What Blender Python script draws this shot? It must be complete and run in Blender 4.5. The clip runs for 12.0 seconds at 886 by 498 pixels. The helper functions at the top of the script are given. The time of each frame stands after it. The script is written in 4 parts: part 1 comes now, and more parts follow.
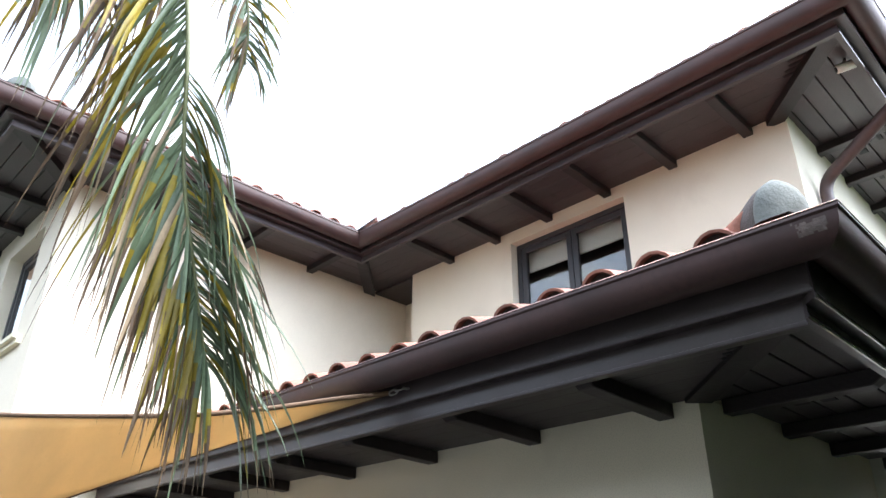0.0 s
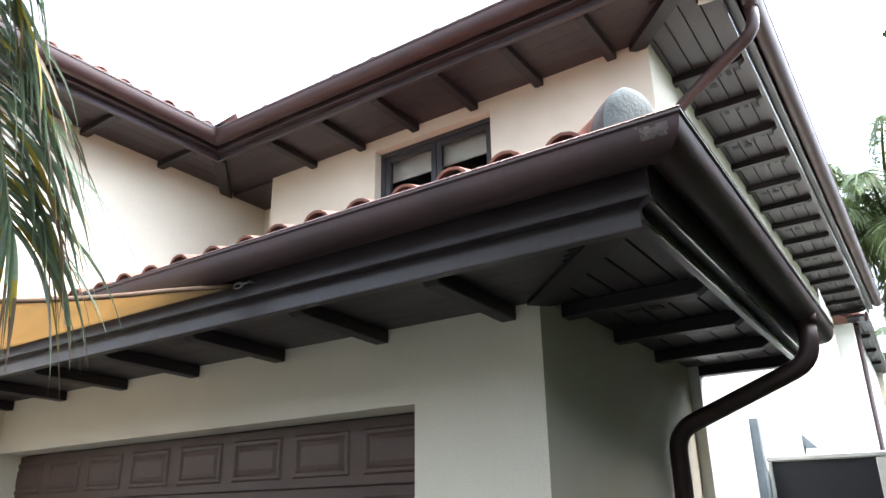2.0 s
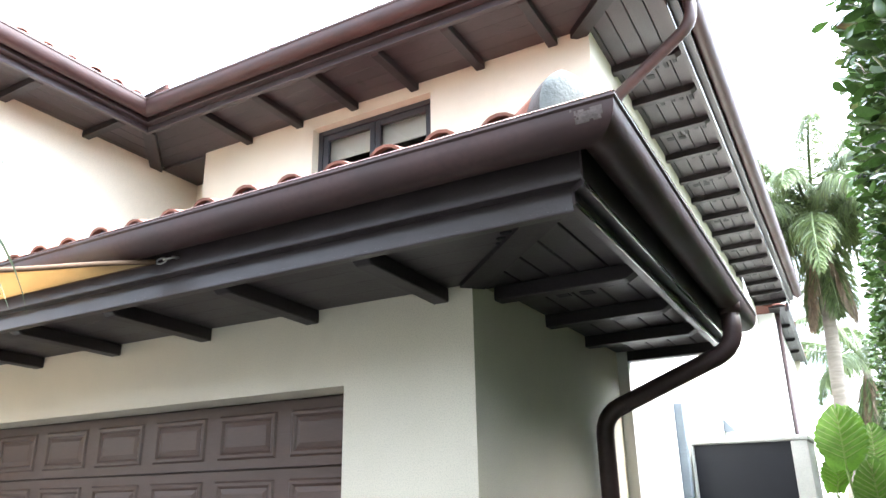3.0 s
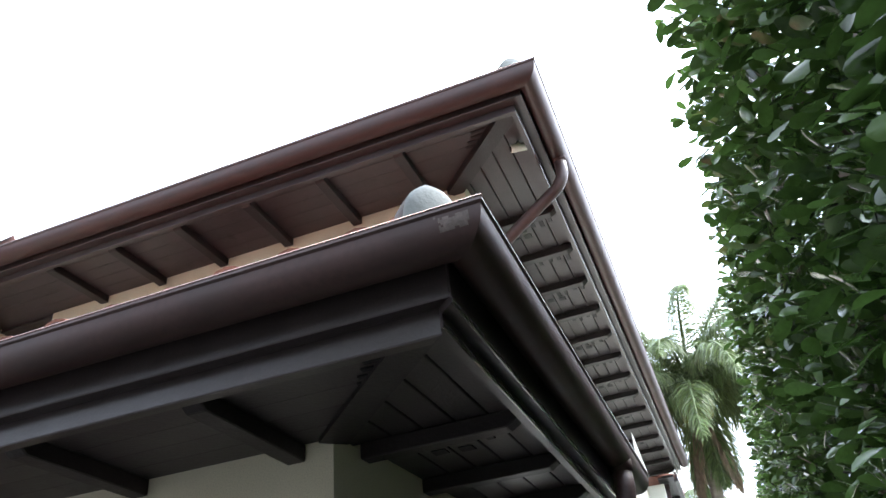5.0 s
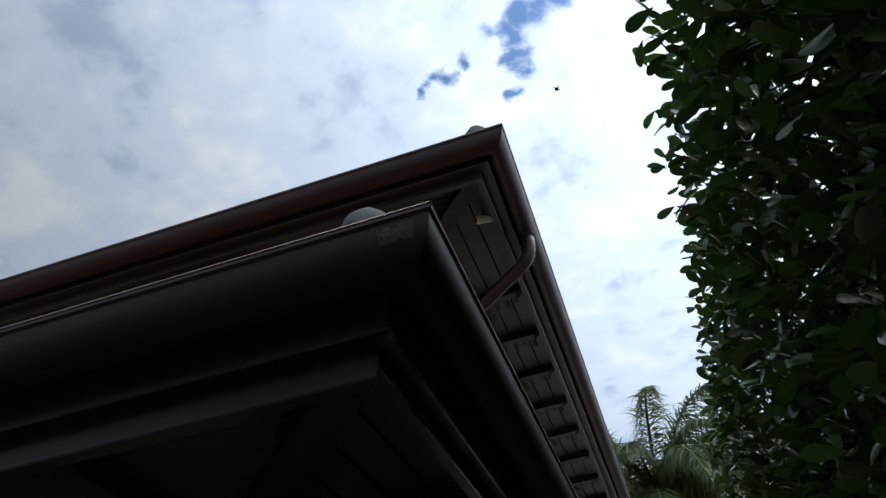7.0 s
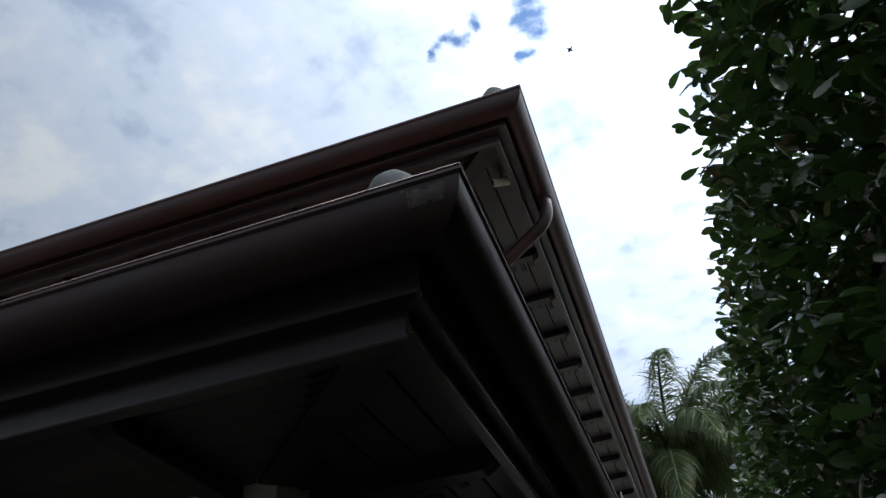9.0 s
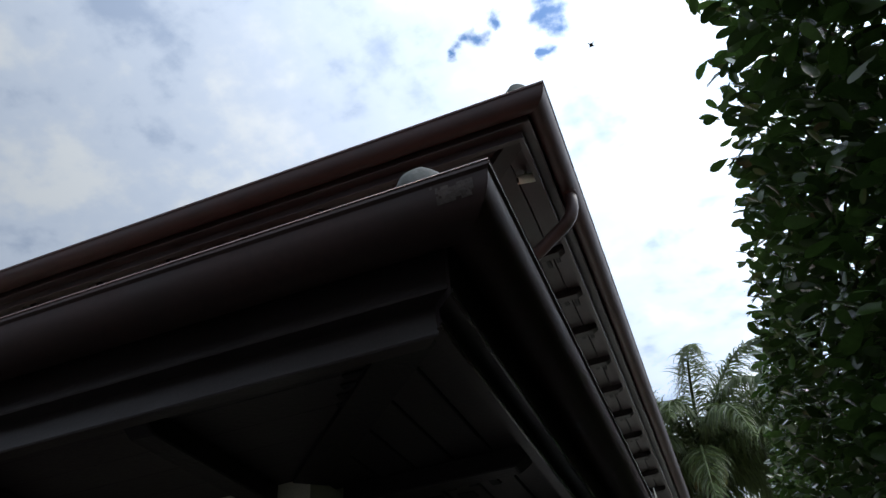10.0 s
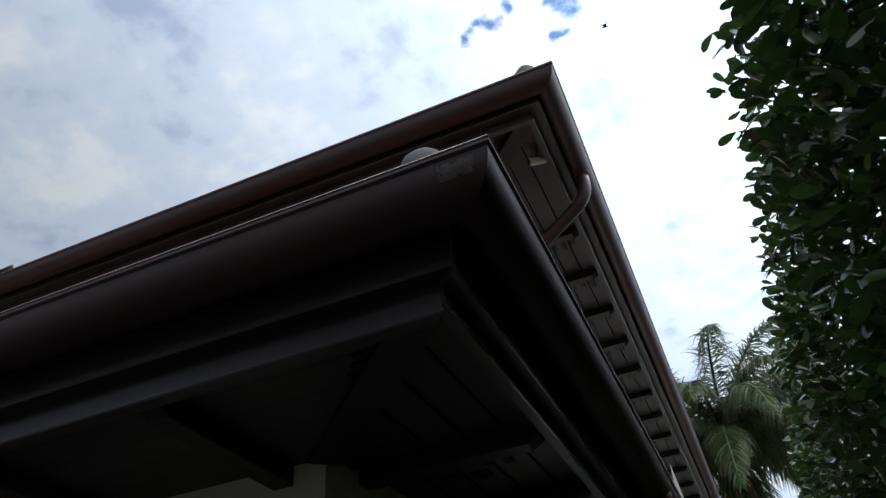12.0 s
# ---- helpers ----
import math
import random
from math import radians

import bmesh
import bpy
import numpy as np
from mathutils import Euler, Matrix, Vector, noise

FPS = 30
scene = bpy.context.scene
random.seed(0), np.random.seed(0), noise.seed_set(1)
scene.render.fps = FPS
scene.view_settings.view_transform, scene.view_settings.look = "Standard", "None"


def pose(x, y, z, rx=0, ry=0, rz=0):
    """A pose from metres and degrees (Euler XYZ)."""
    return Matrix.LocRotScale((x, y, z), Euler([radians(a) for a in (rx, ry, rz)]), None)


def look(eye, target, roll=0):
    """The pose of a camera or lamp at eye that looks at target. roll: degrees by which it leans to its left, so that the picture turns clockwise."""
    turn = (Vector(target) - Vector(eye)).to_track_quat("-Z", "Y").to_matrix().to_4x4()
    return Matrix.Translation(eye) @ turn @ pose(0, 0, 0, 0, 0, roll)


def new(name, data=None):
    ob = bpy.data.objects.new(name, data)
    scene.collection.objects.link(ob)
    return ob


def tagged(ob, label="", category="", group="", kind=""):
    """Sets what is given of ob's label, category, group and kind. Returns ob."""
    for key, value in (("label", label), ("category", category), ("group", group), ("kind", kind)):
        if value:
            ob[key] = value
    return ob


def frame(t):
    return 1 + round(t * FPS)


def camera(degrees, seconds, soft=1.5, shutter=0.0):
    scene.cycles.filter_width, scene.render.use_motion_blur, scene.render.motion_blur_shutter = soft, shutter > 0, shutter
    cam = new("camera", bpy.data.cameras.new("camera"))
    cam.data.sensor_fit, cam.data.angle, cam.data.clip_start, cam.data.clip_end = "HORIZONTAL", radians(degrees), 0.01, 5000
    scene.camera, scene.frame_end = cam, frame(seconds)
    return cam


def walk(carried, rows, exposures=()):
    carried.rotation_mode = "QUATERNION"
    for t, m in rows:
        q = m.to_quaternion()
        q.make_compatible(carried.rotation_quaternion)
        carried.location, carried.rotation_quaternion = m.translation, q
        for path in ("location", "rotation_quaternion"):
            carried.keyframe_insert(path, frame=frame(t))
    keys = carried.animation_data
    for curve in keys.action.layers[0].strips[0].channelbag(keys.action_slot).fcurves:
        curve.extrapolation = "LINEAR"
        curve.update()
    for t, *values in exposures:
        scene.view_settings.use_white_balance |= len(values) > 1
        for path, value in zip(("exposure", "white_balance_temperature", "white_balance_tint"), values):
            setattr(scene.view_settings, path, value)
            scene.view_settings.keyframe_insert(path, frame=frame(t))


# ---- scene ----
cam = camera(62.4, 12.0)
PATH = [
    (0, (1.626, -3.358, 1.846), (0.355, -2.103, 2.746), 0.2),
    (0.5, (1.65, -3.385, 1.849), (0.369, -2.165, 2.784), 1.0),
    (1, (1.632, -3.335, 1.824), (0.376, -2.053, 2.706), 0.8),
    (1.5, (1.617, -3.274, 1.794), (0.472, -1.83, 2.571), -0.9),
    (2, (1.609, -3.23, 1.772), (0.555, -1.679, 2.467), -0.9),
    (2.5, (1.609, -3.21, 1.765), (0.631, -1.59, 2.413), -0.4),
    (2.7, (1.609, -3.197, 1.768), (0.655, -1.557, 2.402), -0.8),
    (4.5, (1.57, -2.897, 1.78), (0.862, -1.291, 2.739), -3.4),
    (5, (1.519, -2.742, 1.759), (0.975, -1.143, 2.83), -5.8),
    (5.5, (1.415, -2.545, 1.8), (1.077, -0.985, 3.004), -3.3),
    (6, (1.385, -2.426, 1.805), (1.117, -0.922, 3.097), -6.3),
    (6.5, (1.4, -2.322, 1.823), (1.041, -0.864, 3.144), -6.1),
    (7, (1.422, -2.289, 1.811), (1.034, -0.807, 3.096), -6.2),
    (9, (1.378, -2.302, 1.808), (0.935, -0.774, 3.019), -5.5),
    (9.5, (1.371, -2.306, 1.803), (0.895, -0.789, 3.017), -5.2),
    (10, (1.363, -2.303, 1.803), (0.858, -0.797, 3.018), -5.2),
    (10.5, (1.363, -2.304, 1.798), (0.837, -0.806, 3.014), -5.2),
    (11, (1.361, -2.303, 1.798), (0.829, -0.807, 3.013), -5.5),
    (11.5, (1.366, -2.315, 1.79), (0.827, -0.816, 2.999), -6.4),
    (12, (1.394, -2.286, 1.773), (0.834, -0.78, 2.964), -5.5),
]
walk(cam, [(t, look(eye, target, roll)) for t, eye, target, roll in PATH],
     exposures=[(0.0, 2.12), (0.5, 1.48), (0.8, 1.05), (1.0, 1.0), (1.5, 1.35), (2.0, 2.25), (2.5, 3.1), (2.7, 3.15), (4.5, 3.1),
                (5.0, 2.2), (5.5, 0.95), (6.0, -0.3), (6.5, -0.65), (7.0, -0.62), (9.0, -0.38), (12.0, -0.30)])

# ---- world and sun: bright broken overcast ----
SUN_EL, SUN_AZ = 46.0, 64.0      # azimuth in degrees clockwise from +y
world = bpy.data.worlds.new("overcast_sky")
scene.world = world
world.use_nodes = True
wn, wl = world.node_tree.nodes, world.node_tree.links
wn.clear()
w_out = wn.new("ShaderNodeOutputWorld")
w_bg = wn.new("ShaderNodeBackground")
w_sky = wn.new("ShaderNodeTexSky")
w_sky.sky_type, w_sky.sun_disc = "NISHITA", False
w_sky.sun_elevation, w_sky.sun_rotation = radians(SUN_EL), radians(SUN_AZ)
w_tc = wn.new("ShaderNodeTexCoord")
w_sep = wn.new("ShaderNodeSeparateXYZ")
wl.new(w_tc.outputs["Generated"], w_sep.inputs[0])


def w_math(op, a, b=None):
    n = wn.new("ShaderNodeMath")
    n.operation = op
    for i, v in enumerate((a, b)):
        if v is None:
            continue
        if isinstance(v, (int, float)):
            n.inputs[i].default_value = v
        else:
            wl.new(v, n.inputs[i])
    return n.outputs[0]


w_up = w_math("ADD", w_math("MAXIMUM", w_sep.outputs[2], 0.0), 0.18)
w_comb = wn.new("ShaderNodeCombineXYZ")
wl.new(w_math("DIVIDE", w_sep.outputs[0], w_up), w_comb.inputs[0])
wl.new(w_math("DIVIDE", w_sep.outputs[1], w_up), w_comb.inputs[1])


def w_noise(scale, detail, rough, offset):
    m = wn.new("ShaderNodeMapping")
    m.inputs["Location"].default_value = offset
    wl.new(w_comb.outputs[0], m.inputs["Vector"])
    n = wn.new("ShaderNodeTexNoise")
    n.inputs["Scale"].default_value = scale
    n.inputs["Detail"].default_value = detail
    n.inputs["Roughness"].default_value = rough
    wl.new(m.outputs[0], n.inputs["Vector"])
    return n.outputs["Fac"]


def w_ramp(fac, stops):
    r = wn.new("ShaderNodeValToRGB")
    r.color_ramp.interpolation = "EASE"
    el = r.color_ramp.elements
    while len(el) < len(stops):
        el.new(0.5)
    for e, (p, c) in zip(el, stops):
        e.position, e.color = p, (*c, 1)
    wl.new(fac, r.inputs[0])
    return r.outputs[0]


# lumps of cloud, thin bright veils over them
w_lumps = w_math("ADD", w_math("MULTIPLY", w_noise(5.6, 4, 0.45, (3.1, 1.7, 0.4)), 0.62), w_math("MULTIPLY", w_noise(15.0, 5, 0.55, (1.4, 8.2, 2.0)), 0.38))
cloud_tone = w_ramp(w_lumps, [(0.33, (0.58, 0.73, 1.0)), (0.47, (0.88, 1.03, 1.27)), (0.62, (1.12, 1.22, 1.33))])
w_swirl = wn.new("ShaderNodeTexNoise")
w_swirl.inputs["Scale"].default_value, w_swirl.inputs["Detail"].default_value = 22.0, 5.0
wl.new(w_comb.outputs[0], w_swirl.inputs["Vector"])
w_push = wn.new("ShaderNodeVectorMath")
w_push.operation = "MULTIPLY_ADD"
wl.new(w_swirl.outputs["Color"], w_push.inputs[0])
w_push.inputs[1].default_value = (0.075, 0.075, 0.0)
w_offset = wn.new("ShaderNodeVectorMath")
w_offset.operation = "SUBTRACT"
wl.new(w_comb.outputs[0], w_offset.inputs[0])
w_offset.inputs[1].default_value = (0.0375, 0.0375, 0.0)
wl.new(w_offset.outputs[0], w_push.inputs[2])


def w_near(x, y, reach):
    """One at a place in the cloud sheet, falling to nought at the reach."""
    d = wn.new("ShaderNodeVectorMath")
    d.operation = "DISTANCE"
    wl.new(w_push.outputs[0], d.inputs[0])
    d.inputs[1].default_value = (x, y, 0.0)
    return w_math("MAXIMUM", w_math("SUBTRACT", 1.0, w_math("DIVIDE", d.outputs["Value"], reach)), 0.0)


# a torn, hooked gap in the clouds near the zenith, and a small one beside it
gap_bias = None
for gx, gy, reach in ((0.04, 0.547, 0.03), (0.015, 0.542, 0.036), (-0.013, 0.55, 0.042), (-0.028, 0.571, 0.042), (-0.025, 0.601, 0.036), (-0.025, 0.624, 0.026), (-0.05, 0.657, 0.02), (-0.153, 0.607, 0.018), (-0.129, 0.595, 0.026), (-0.102, 0.58, 0.02)):
    near = w_near(gx, gy, reach)
    gap_bias = near if gap_bias is None else w_math("MAXIMUM", gap_bias, near)
w_tear = w_noise(21.0, 6, 0.62, (7.3, 2.9, 1.0))
blue_gap = w_ramp(w_math("ADD", w_math("MULTIPLY", gap_bias, 0.62), w_math("MULTIPLY", w_tear, 0.70)), [(0.46, (0, 0, 0)), (0.88, (0.95, 0.95, 0.95))])
# the cloud glows towards the hidden sun
w_dot = wn.new("ShaderNodeVectorMath")
w_dot.operation = "DOT_PRODUCT"
wl.new(w_tc.outputs["Generated"], w_dot.inputs[0])
w_dot.inputs[1].default_value = (math.sin(radians(SUN_AZ)) * math.cos(radians(SUN_EL)), math.cos(radians(SUN_AZ)) * math.cos(radians(SUN_EL)), math.sin(radians(SUN_EL)))
w_glow = w_math("ADD", w_math("MULTIPLY", w_math("POWER", w_math("MAXIMUM", w_dot.outputs["Value"], 0.0), 2.0), 1.95), 0.54)
w_scale = wn.new("ShaderNodeVectorMath")
w_scale.operation = "SCALE"
w_scale.inputs["Scale"].default_value = 0.17
wl.new(w_sky.outputs[0], w_scale.inputs[0])
w_mix = wn.new("ShaderNodeMix")
w_mix.data_type = "RGBA"
wl.new(blue_gap, w_mix.inputs["Factor"])
wl.new(cloud_tone, w_mix.inputs["A"])
w_hsv = wn.new("ShaderNodeHueSaturation")
w_hsv.inputs["Saturation"].default_value = 1.35
wl.new(w_scale.outputs[0], w_hsv.inputs["Color"])
wl.new(w_hsv.outputs[0], w_mix.inputs["B"])
wl.new(w_mix.outputs["Result"], w_bg.inputs["Color"])
wl.new(w_glow, w_bg.inputs["Strength"])
wl.new(w_bg.outputs[0], w_out.inputs[0])

sun_data = bpy.data.lights.new("sun", "SUN")
sun_data.energy, sun_data.angle, sun_data.color = 1.5, radians(24), (1.0, 0.96, 0.9)
sun = new("sun", sun_data)
sun_az, sun_el = radians(SUN_AZ), radians(SUN_EL)
sun_from = Vector((math.sin(sun_az) * math.cos(sun_el), math.cos(sun_az) * math.cos(sun_el), math.sin(sun_el)))
sun.matrix_world = look(sun_from * 30, (0, 0, 0))


# ---- materials ----
def material(name, base, rough=0.6, vary=0.18, scale=6.0, fine=60.0, bump=0.15, metal=0.0, stain=None, stain_at=0.62, island=0.0,
             objrand=0.0, translucent=0.0, gloss_vary=0.15, stretch=(1, 1, 1), coat=0.0):
    """A surface with variation at two scales, relief and, where given, stains of another colour."""
    m = bpy.data.materials.new(name)
    m.use_nodes = True
    nt = m.node_tree
    n, l = nt.nodes, nt.links
    b = n["Principled BSDF"]
    tc = n.new("ShaderNodeTexCoord")
    mp = n.new("ShaderNodeMapping")
    mp.inputs["Scale"].default_value = stretch
    l.new(tc.outputs["Object"], mp.inputs["Vector"])

    def tex(s, d=4.0, r=0.55):
        t = n.new("ShaderNodeTexNoise")
        t.inputs["Scale"].default_value, t.inputs["Detail"].default_value, t.inputs["Roughness"].default_value = s, d, r
        l.new(mp.outputs[0], t.inputs["Vector"])
        return t.outputs["Fac"]

    def mix(fac, a, bb):
        x = n.new("ShaderNodeMix")
        x.data_type = "RGBA"
        if isinstance(fac, float):
            x.inputs["Factor"].default_value = fac
        else:
            l.new(fac, x.inputs["Factor"])
        for sock, v in (("A", a), ("B", bb)):
            if isinstance(v, tuple):
                x.inputs[sock].default_value = (*v, 1)
            else:
                l.new(v, x.inputs[sock])
        return x.outputs["Result"]

    def ramp(fac, lo, hi):
        r = n.new("ShaderNodeMapRange")
        r.inputs["From Min"].default_value, r.inputs["From Max"].default_value = lo, hi
        l.new(fac, r.inputs["Value"])
        return r.outputs["Result"]

    big, small = tex(scale), tex(fine, 3.0)
    dark = tuple(max(0.0, c * (1 - vary)) for c in base)
    light = tuple(min(1.0, c * (1 + vary)) for c in base)
    col = mix(ramp(big, 0.32, 0.68), dark, light)
    col = mix(ramp(small, 0.45, 0.9), col, tuple(c * 0.72 for c in base))
    if stain:
        col = mix(ramp(tex(scale * 0.6, 6.0, 0.65), stain_at, stain_at + 0.12), col, stain)
    for amount, node, out in ((island, "ShaderNodeNewGeometry", "Random Per Island"), (objrand, "ShaderNodeObjectInfo", "Random")):
        if amount:
            g = n.new(node)
            hsv = n.new("ShaderNodeHueSaturation")
            v = n.new("ShaderNodeMapRange")
            v.inputs["To Min"].default_value, v.inputs["To Max"].default_value = 1 - amount, 1 + amount
            l.new(g.outputs[out], v.inputs["Value"])
            l.new(v.outputs["Result"], hsv.inputs["Value"])
            l.new(col, hsv.inputs["Color"])
            col = hsv.outputs["Color"]
    l.new(col, b.inputs["Base Color"])
    rr = n.new("ShaderNodeMapRange")
    rr.inputs["To Min"].default_value, rr.inputs["To Max"].default_value = max(0.03, rough - gloss_vary), min(1, rough + gloss_vary)
    l.new(big, rr.inputs["Value"])
    l.new(rr.outputs["Result"], b.inputs["Roughness"])
    b.inputs["Metallic"].default_value = metal
    b.inputs["Coat Weight"].default_value = coat
    if bump:
        bp = n.new("ShaderNodeBump")
        bp.inputs["Strength"].default_value, bp.inputs["Distance"].default_value = bump, 0.01
        l.new(small, bp.inputs["Height"])
        l.new(bp.outputs[0], b.inputs["Normal"])
    if translucent:
        tr = n.new("ShaderNodeBsdfTranslucent")
        l.new(col, tr.inputs["Color"])
        ms = n.new("ShaderNodeMixShader")
        ms.inputs[0].default_value = translucent
        l.new(b.outputs[0], ms.inputs[1])
        l.new(tr.outputs[0], ms.inputs[2])
        l.new(ms.outputs[0], n["Material Output"].inputs["Surface"])
    return m


STUCCO = material("cream_stucco", (0.75, 0.68, 0.555), 0.9, 0.05, 1.3, 140, 0.35, stain=(0.67, 0.60, 0.485), stain_at=0.6)
WHITE_STUCCO = material("white_stucco", (0.80, 0.78, 0.73), 0.9, 0.05, 1.1, 140, 0.3)
FASCIA = material("dark_brown_paint", (0.046, 0.034, 0.037), 0.36, 0.2, 5, 90, 0.12, stain=(0.04, 0.034, 0.036), stain_at=0.64)
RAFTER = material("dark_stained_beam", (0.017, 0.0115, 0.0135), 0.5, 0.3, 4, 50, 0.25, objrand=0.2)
PLANK = material("dark_stained_board", (0.044, 0.034, 0.037), 0.46, 0.25, 5, 60, 0.2, stain=(0.012, 0.009, 0.009), stain_at=0.62, objrand=0.18)
GUTTER = material("bronze_gutter_metal", (0.044, 0.0185, 0.0170), 0.55, 0.25, 4, 40, 0.05, stain=(0.032, 0.0145, 0.0135), stain_at=0.6)
RIM = material("highlit_bronze_rim", (0.11, 0.065, 0.058), 0.25, 0.2, 8, 60, 0.03, metal=0.8, gloss_vary=0.08)
PIPE = material("brown_downspout_paint", (0.060, 0.036, 0.034), 0.45, 0.2, 5, 50, 0.05, metal=0.1)
GLOSS = material("glossy_brown_bead", (0.06, 0.048, 0.05), 0.14, 0.15, 6, 80, 0.0, gloss_vary=0.06, coat=0.5)
BLOCK = material("near_black_matte", (0.012, 0.010, 0.012), 0.7, 0.3, 9, 60, 0.2)
SEAL = material("grey_sealant", (0.095, 0.07, 0.062), 0.65, 0.4, 30, 80, 0.3)
TILE = material("terracotta_tile", (0.27, 0.103, 0.068), 0.75, 0.25, 9, 70, 0.35, stain=(0.13, 0.075, 0.06), stain_at=0.6, objrand=0.25)
TILE_FIELD = material("terracotta_field", (0.29, 0.115, 0.078), 0.78, 0.25, 9, 70, 0.35, stain=(0.12, 0.075, 0.06), island=0.25)
MORTAR = material("dark_mortar", (0.07, 0.055, 0.05), 0.9, 0.3, 20, 90, 0.5)
HIPTILE = material("weathered_grey_tile", (0.145, 0.152, 0.142), 0.8, 0.2, 11, 70, 0.35, stain=(0.10, 0.10, 0.085), stain_at=0.56)
FLASHING = material("zinc_flashing", (0.30, 0.28, 0.30), 0.4, 0.15, 7, 60, 0.05, metal=0.6)
DOOR = material("brown_garage_paint", (0.085, 0.05, 0.04), 0.45, 0.15, 3, 45, 0.12, stretch=(0.4, 1, 4))
WINFRAME = material("charcoal_window_paint", (0.035, 0.035, 0.04), 0.4, 0.15, 6, 80, 0.05)
BLIND = material("cream_blind_fabric", (0.84, 0.80, 0.69), 0.85, 0.05, 5, 200, 0.2, stretch=(1, 1, 3))
ROOM = material("dim_room_paint", (0.06, 0.055, 0.05), 0.9, 0.1, 2, 40, 0.1)
SILL = material("cream_cast_stone", (0.72, 0.66, 0.50), 0.8, 0.1, 7, 70, 0.3)
SAIL = material("ochre_shade_cloth", (0.74, 0.55, 0.31), 0.8, 0.08, 1.5, 170, 0.3, translucent=0.45, stretch=(1, 5, 1))
HEM = material("brown_sail_hem", (0.16, 0.09, 0.05), 0.7, 0.15, 9, 90, 0.2)
STEEL = material("galvanised_steel", (0.45, 0.44, 0.42), 0.35, 0.2, 25, 90, 0.1, metal=0.9)
LAMPWHITE = material("off_white_casing", (0.62, 0.60, 0.55), 0.4, 0.12, 20, 90, 0.05)
LENS = material("black_lens", (0.01, 0.01, 0.012), 0.12, 0.1, 20, 90, 0.0)
ACBODY = material("beige_enamel", (0.62, 0.60, 0.54), 0.45, 0.08, 5, 90, 0.05)
ACMESH = material("black_grille", (0.012, 0.012, 0.016), 0.5, 0.2, 12, 120, 0.1)
PVC = material("grey_conduit_cover", (0.20, 0.235, 0.26), 0.5, 0.1, 6, 60, 0.05)
CONCRETE = material("grey_concrete", (0.36, 0.35, 0.33), 0.9, 0.15, 3, 60, 0.4)
# dark so that the added wall throws little light back
BLOCKERWALL = material("dark_low_bounce_render", (0.13, 0.125, 0.115), 0.9, 0.25, 1.5, 60, 0.4)
PAVER = material("grey_paver", (0.055, 0.051, 0.048), 0.9, 0.2, 1.2, 30, 0.4, stain=(0.05, 0.046, 0.043))
GRASS = material("lawn_green", (0.045, 0.055, 0.030), 0.9, 0.35, 0.6, 20, 0.6)
LEAF = material("hedge_leaf_green", (0.050, 0.098, 0.022), 0.2, 0.3, 14, 60, 0.1, island=0.5, translucent=0.25, gloss_vary=0.1, coat=0.4)
LEAFPART = material("glossy_leaf_green", (0.060, 0.120, 0.026), 0.24, 0.3, 14, 60, 0.1, objrand=0.4, translucent=0.28, gloss_vary=0.1)
TWIG = material("grey_brown_twig", (0.09, 0.065, 0.045), 0.85, 0.3, 15, 70, 0.4)
PALMGREEN = material("palm_leaf_green", (0.135, 0.185, 0.068), 0.42, 0.3, 7, 60, 0.15, island=0.4, translucent=0.3)
FRONDGREEN = material("frond_blue_green", (0.135, 0.178, 0.108), 0.33, 0.3, 5, 60, 0.15, objrand=0.35, translucent=0.3)
FRONDOLIVE = material("frond_olive_yellow", (0.235, 0.175, 0.020), 0.45, 0.4, 6, 60, 0.15, objrand=0.4, translucent=0.35, stain=(0.14, 0.06, 0.025), stain_at=0.55)
FRONDTIP = material("frond_dry_tip", (0.10, 0.062, 0.035), 0.7, 0.4, 8, 60, 0.15, objrand=0.4, translucent=0.2)
FRONDDRY = material("frond_dry_tan", (0.26, 0.19, 0.12), 0.7, 0.35, 8, 60, 0.15, objrand=0.35, translucent=0.2)
RACHIS = material("palm_rib_green", (0.13, 0.135, 0.06), 0.5, 0.2, 6, 50, 0.15)
TRUNK = material("palm_trunk_grey", (0.24, 0.20, 0.16), 0.9, 0.25, 3, 30, 0.6, stretch=(1, 1, 6))
COCONUT = material("green_coconut", (0.26, 0.26, 0.06), 0.5, 0.25, 6, 50, 0.1, objrand=0.3)
STALK = material("pale_green_stalk", (0.22, 0.30, 0.08), 0.45, 0.2, 9, 60, 0.1)
BIGLEAF = material("bright_broad_leaf", (0.125, 0.25, 0.03), 0.4, 0.25, 9, 60, 0.15, translucent=0.32)


def glass_material():
    m = bpy.data.materials.new("window_glass")
    m.use_nodes = True
    b = m.node_tree.nodes["Principled BSDF"]
    b.inputs["Base Color"].default_value = (0.97, 0.99, 0.99, 1)
    b.inputs["Roughness"].default_value = 0.02
    b.inputs["Transmission Weight"].default_value = 1.0
    b.inputs["IOR"].default_value = 1.7
    return m


GLASS = glass_material()


# ---- building tools ----
def thing(name, place, label, category, group="", kind=""):
    ob = new(name)
    ob.location = place
    ob.empty_display_size = 0.1
    return tagged(ob, label, category, group, kind)


def link(name, bm, mat, smooth=False):
    bmesh.ops.recalc_face_normals(bm, faces=bm.faces)
    me = bpy.data.meshes.new(name)
    bm.to_mesh(me)
    bm.free()
    for m in (mat if isinstance(mat, (list, tuple)) else [mat]):
        me.materials.append(m)
    if smooth:
        for p in me.polygons:
            p.use_smooth = True
    return new(name, me)


def adopt(ob, parent):
    ob.parent = parent
    if parent.type == "EMPTY":
        ob.matrix_parent_inverse = Matrix.Translation(-Vector(parent.location))
    return ob


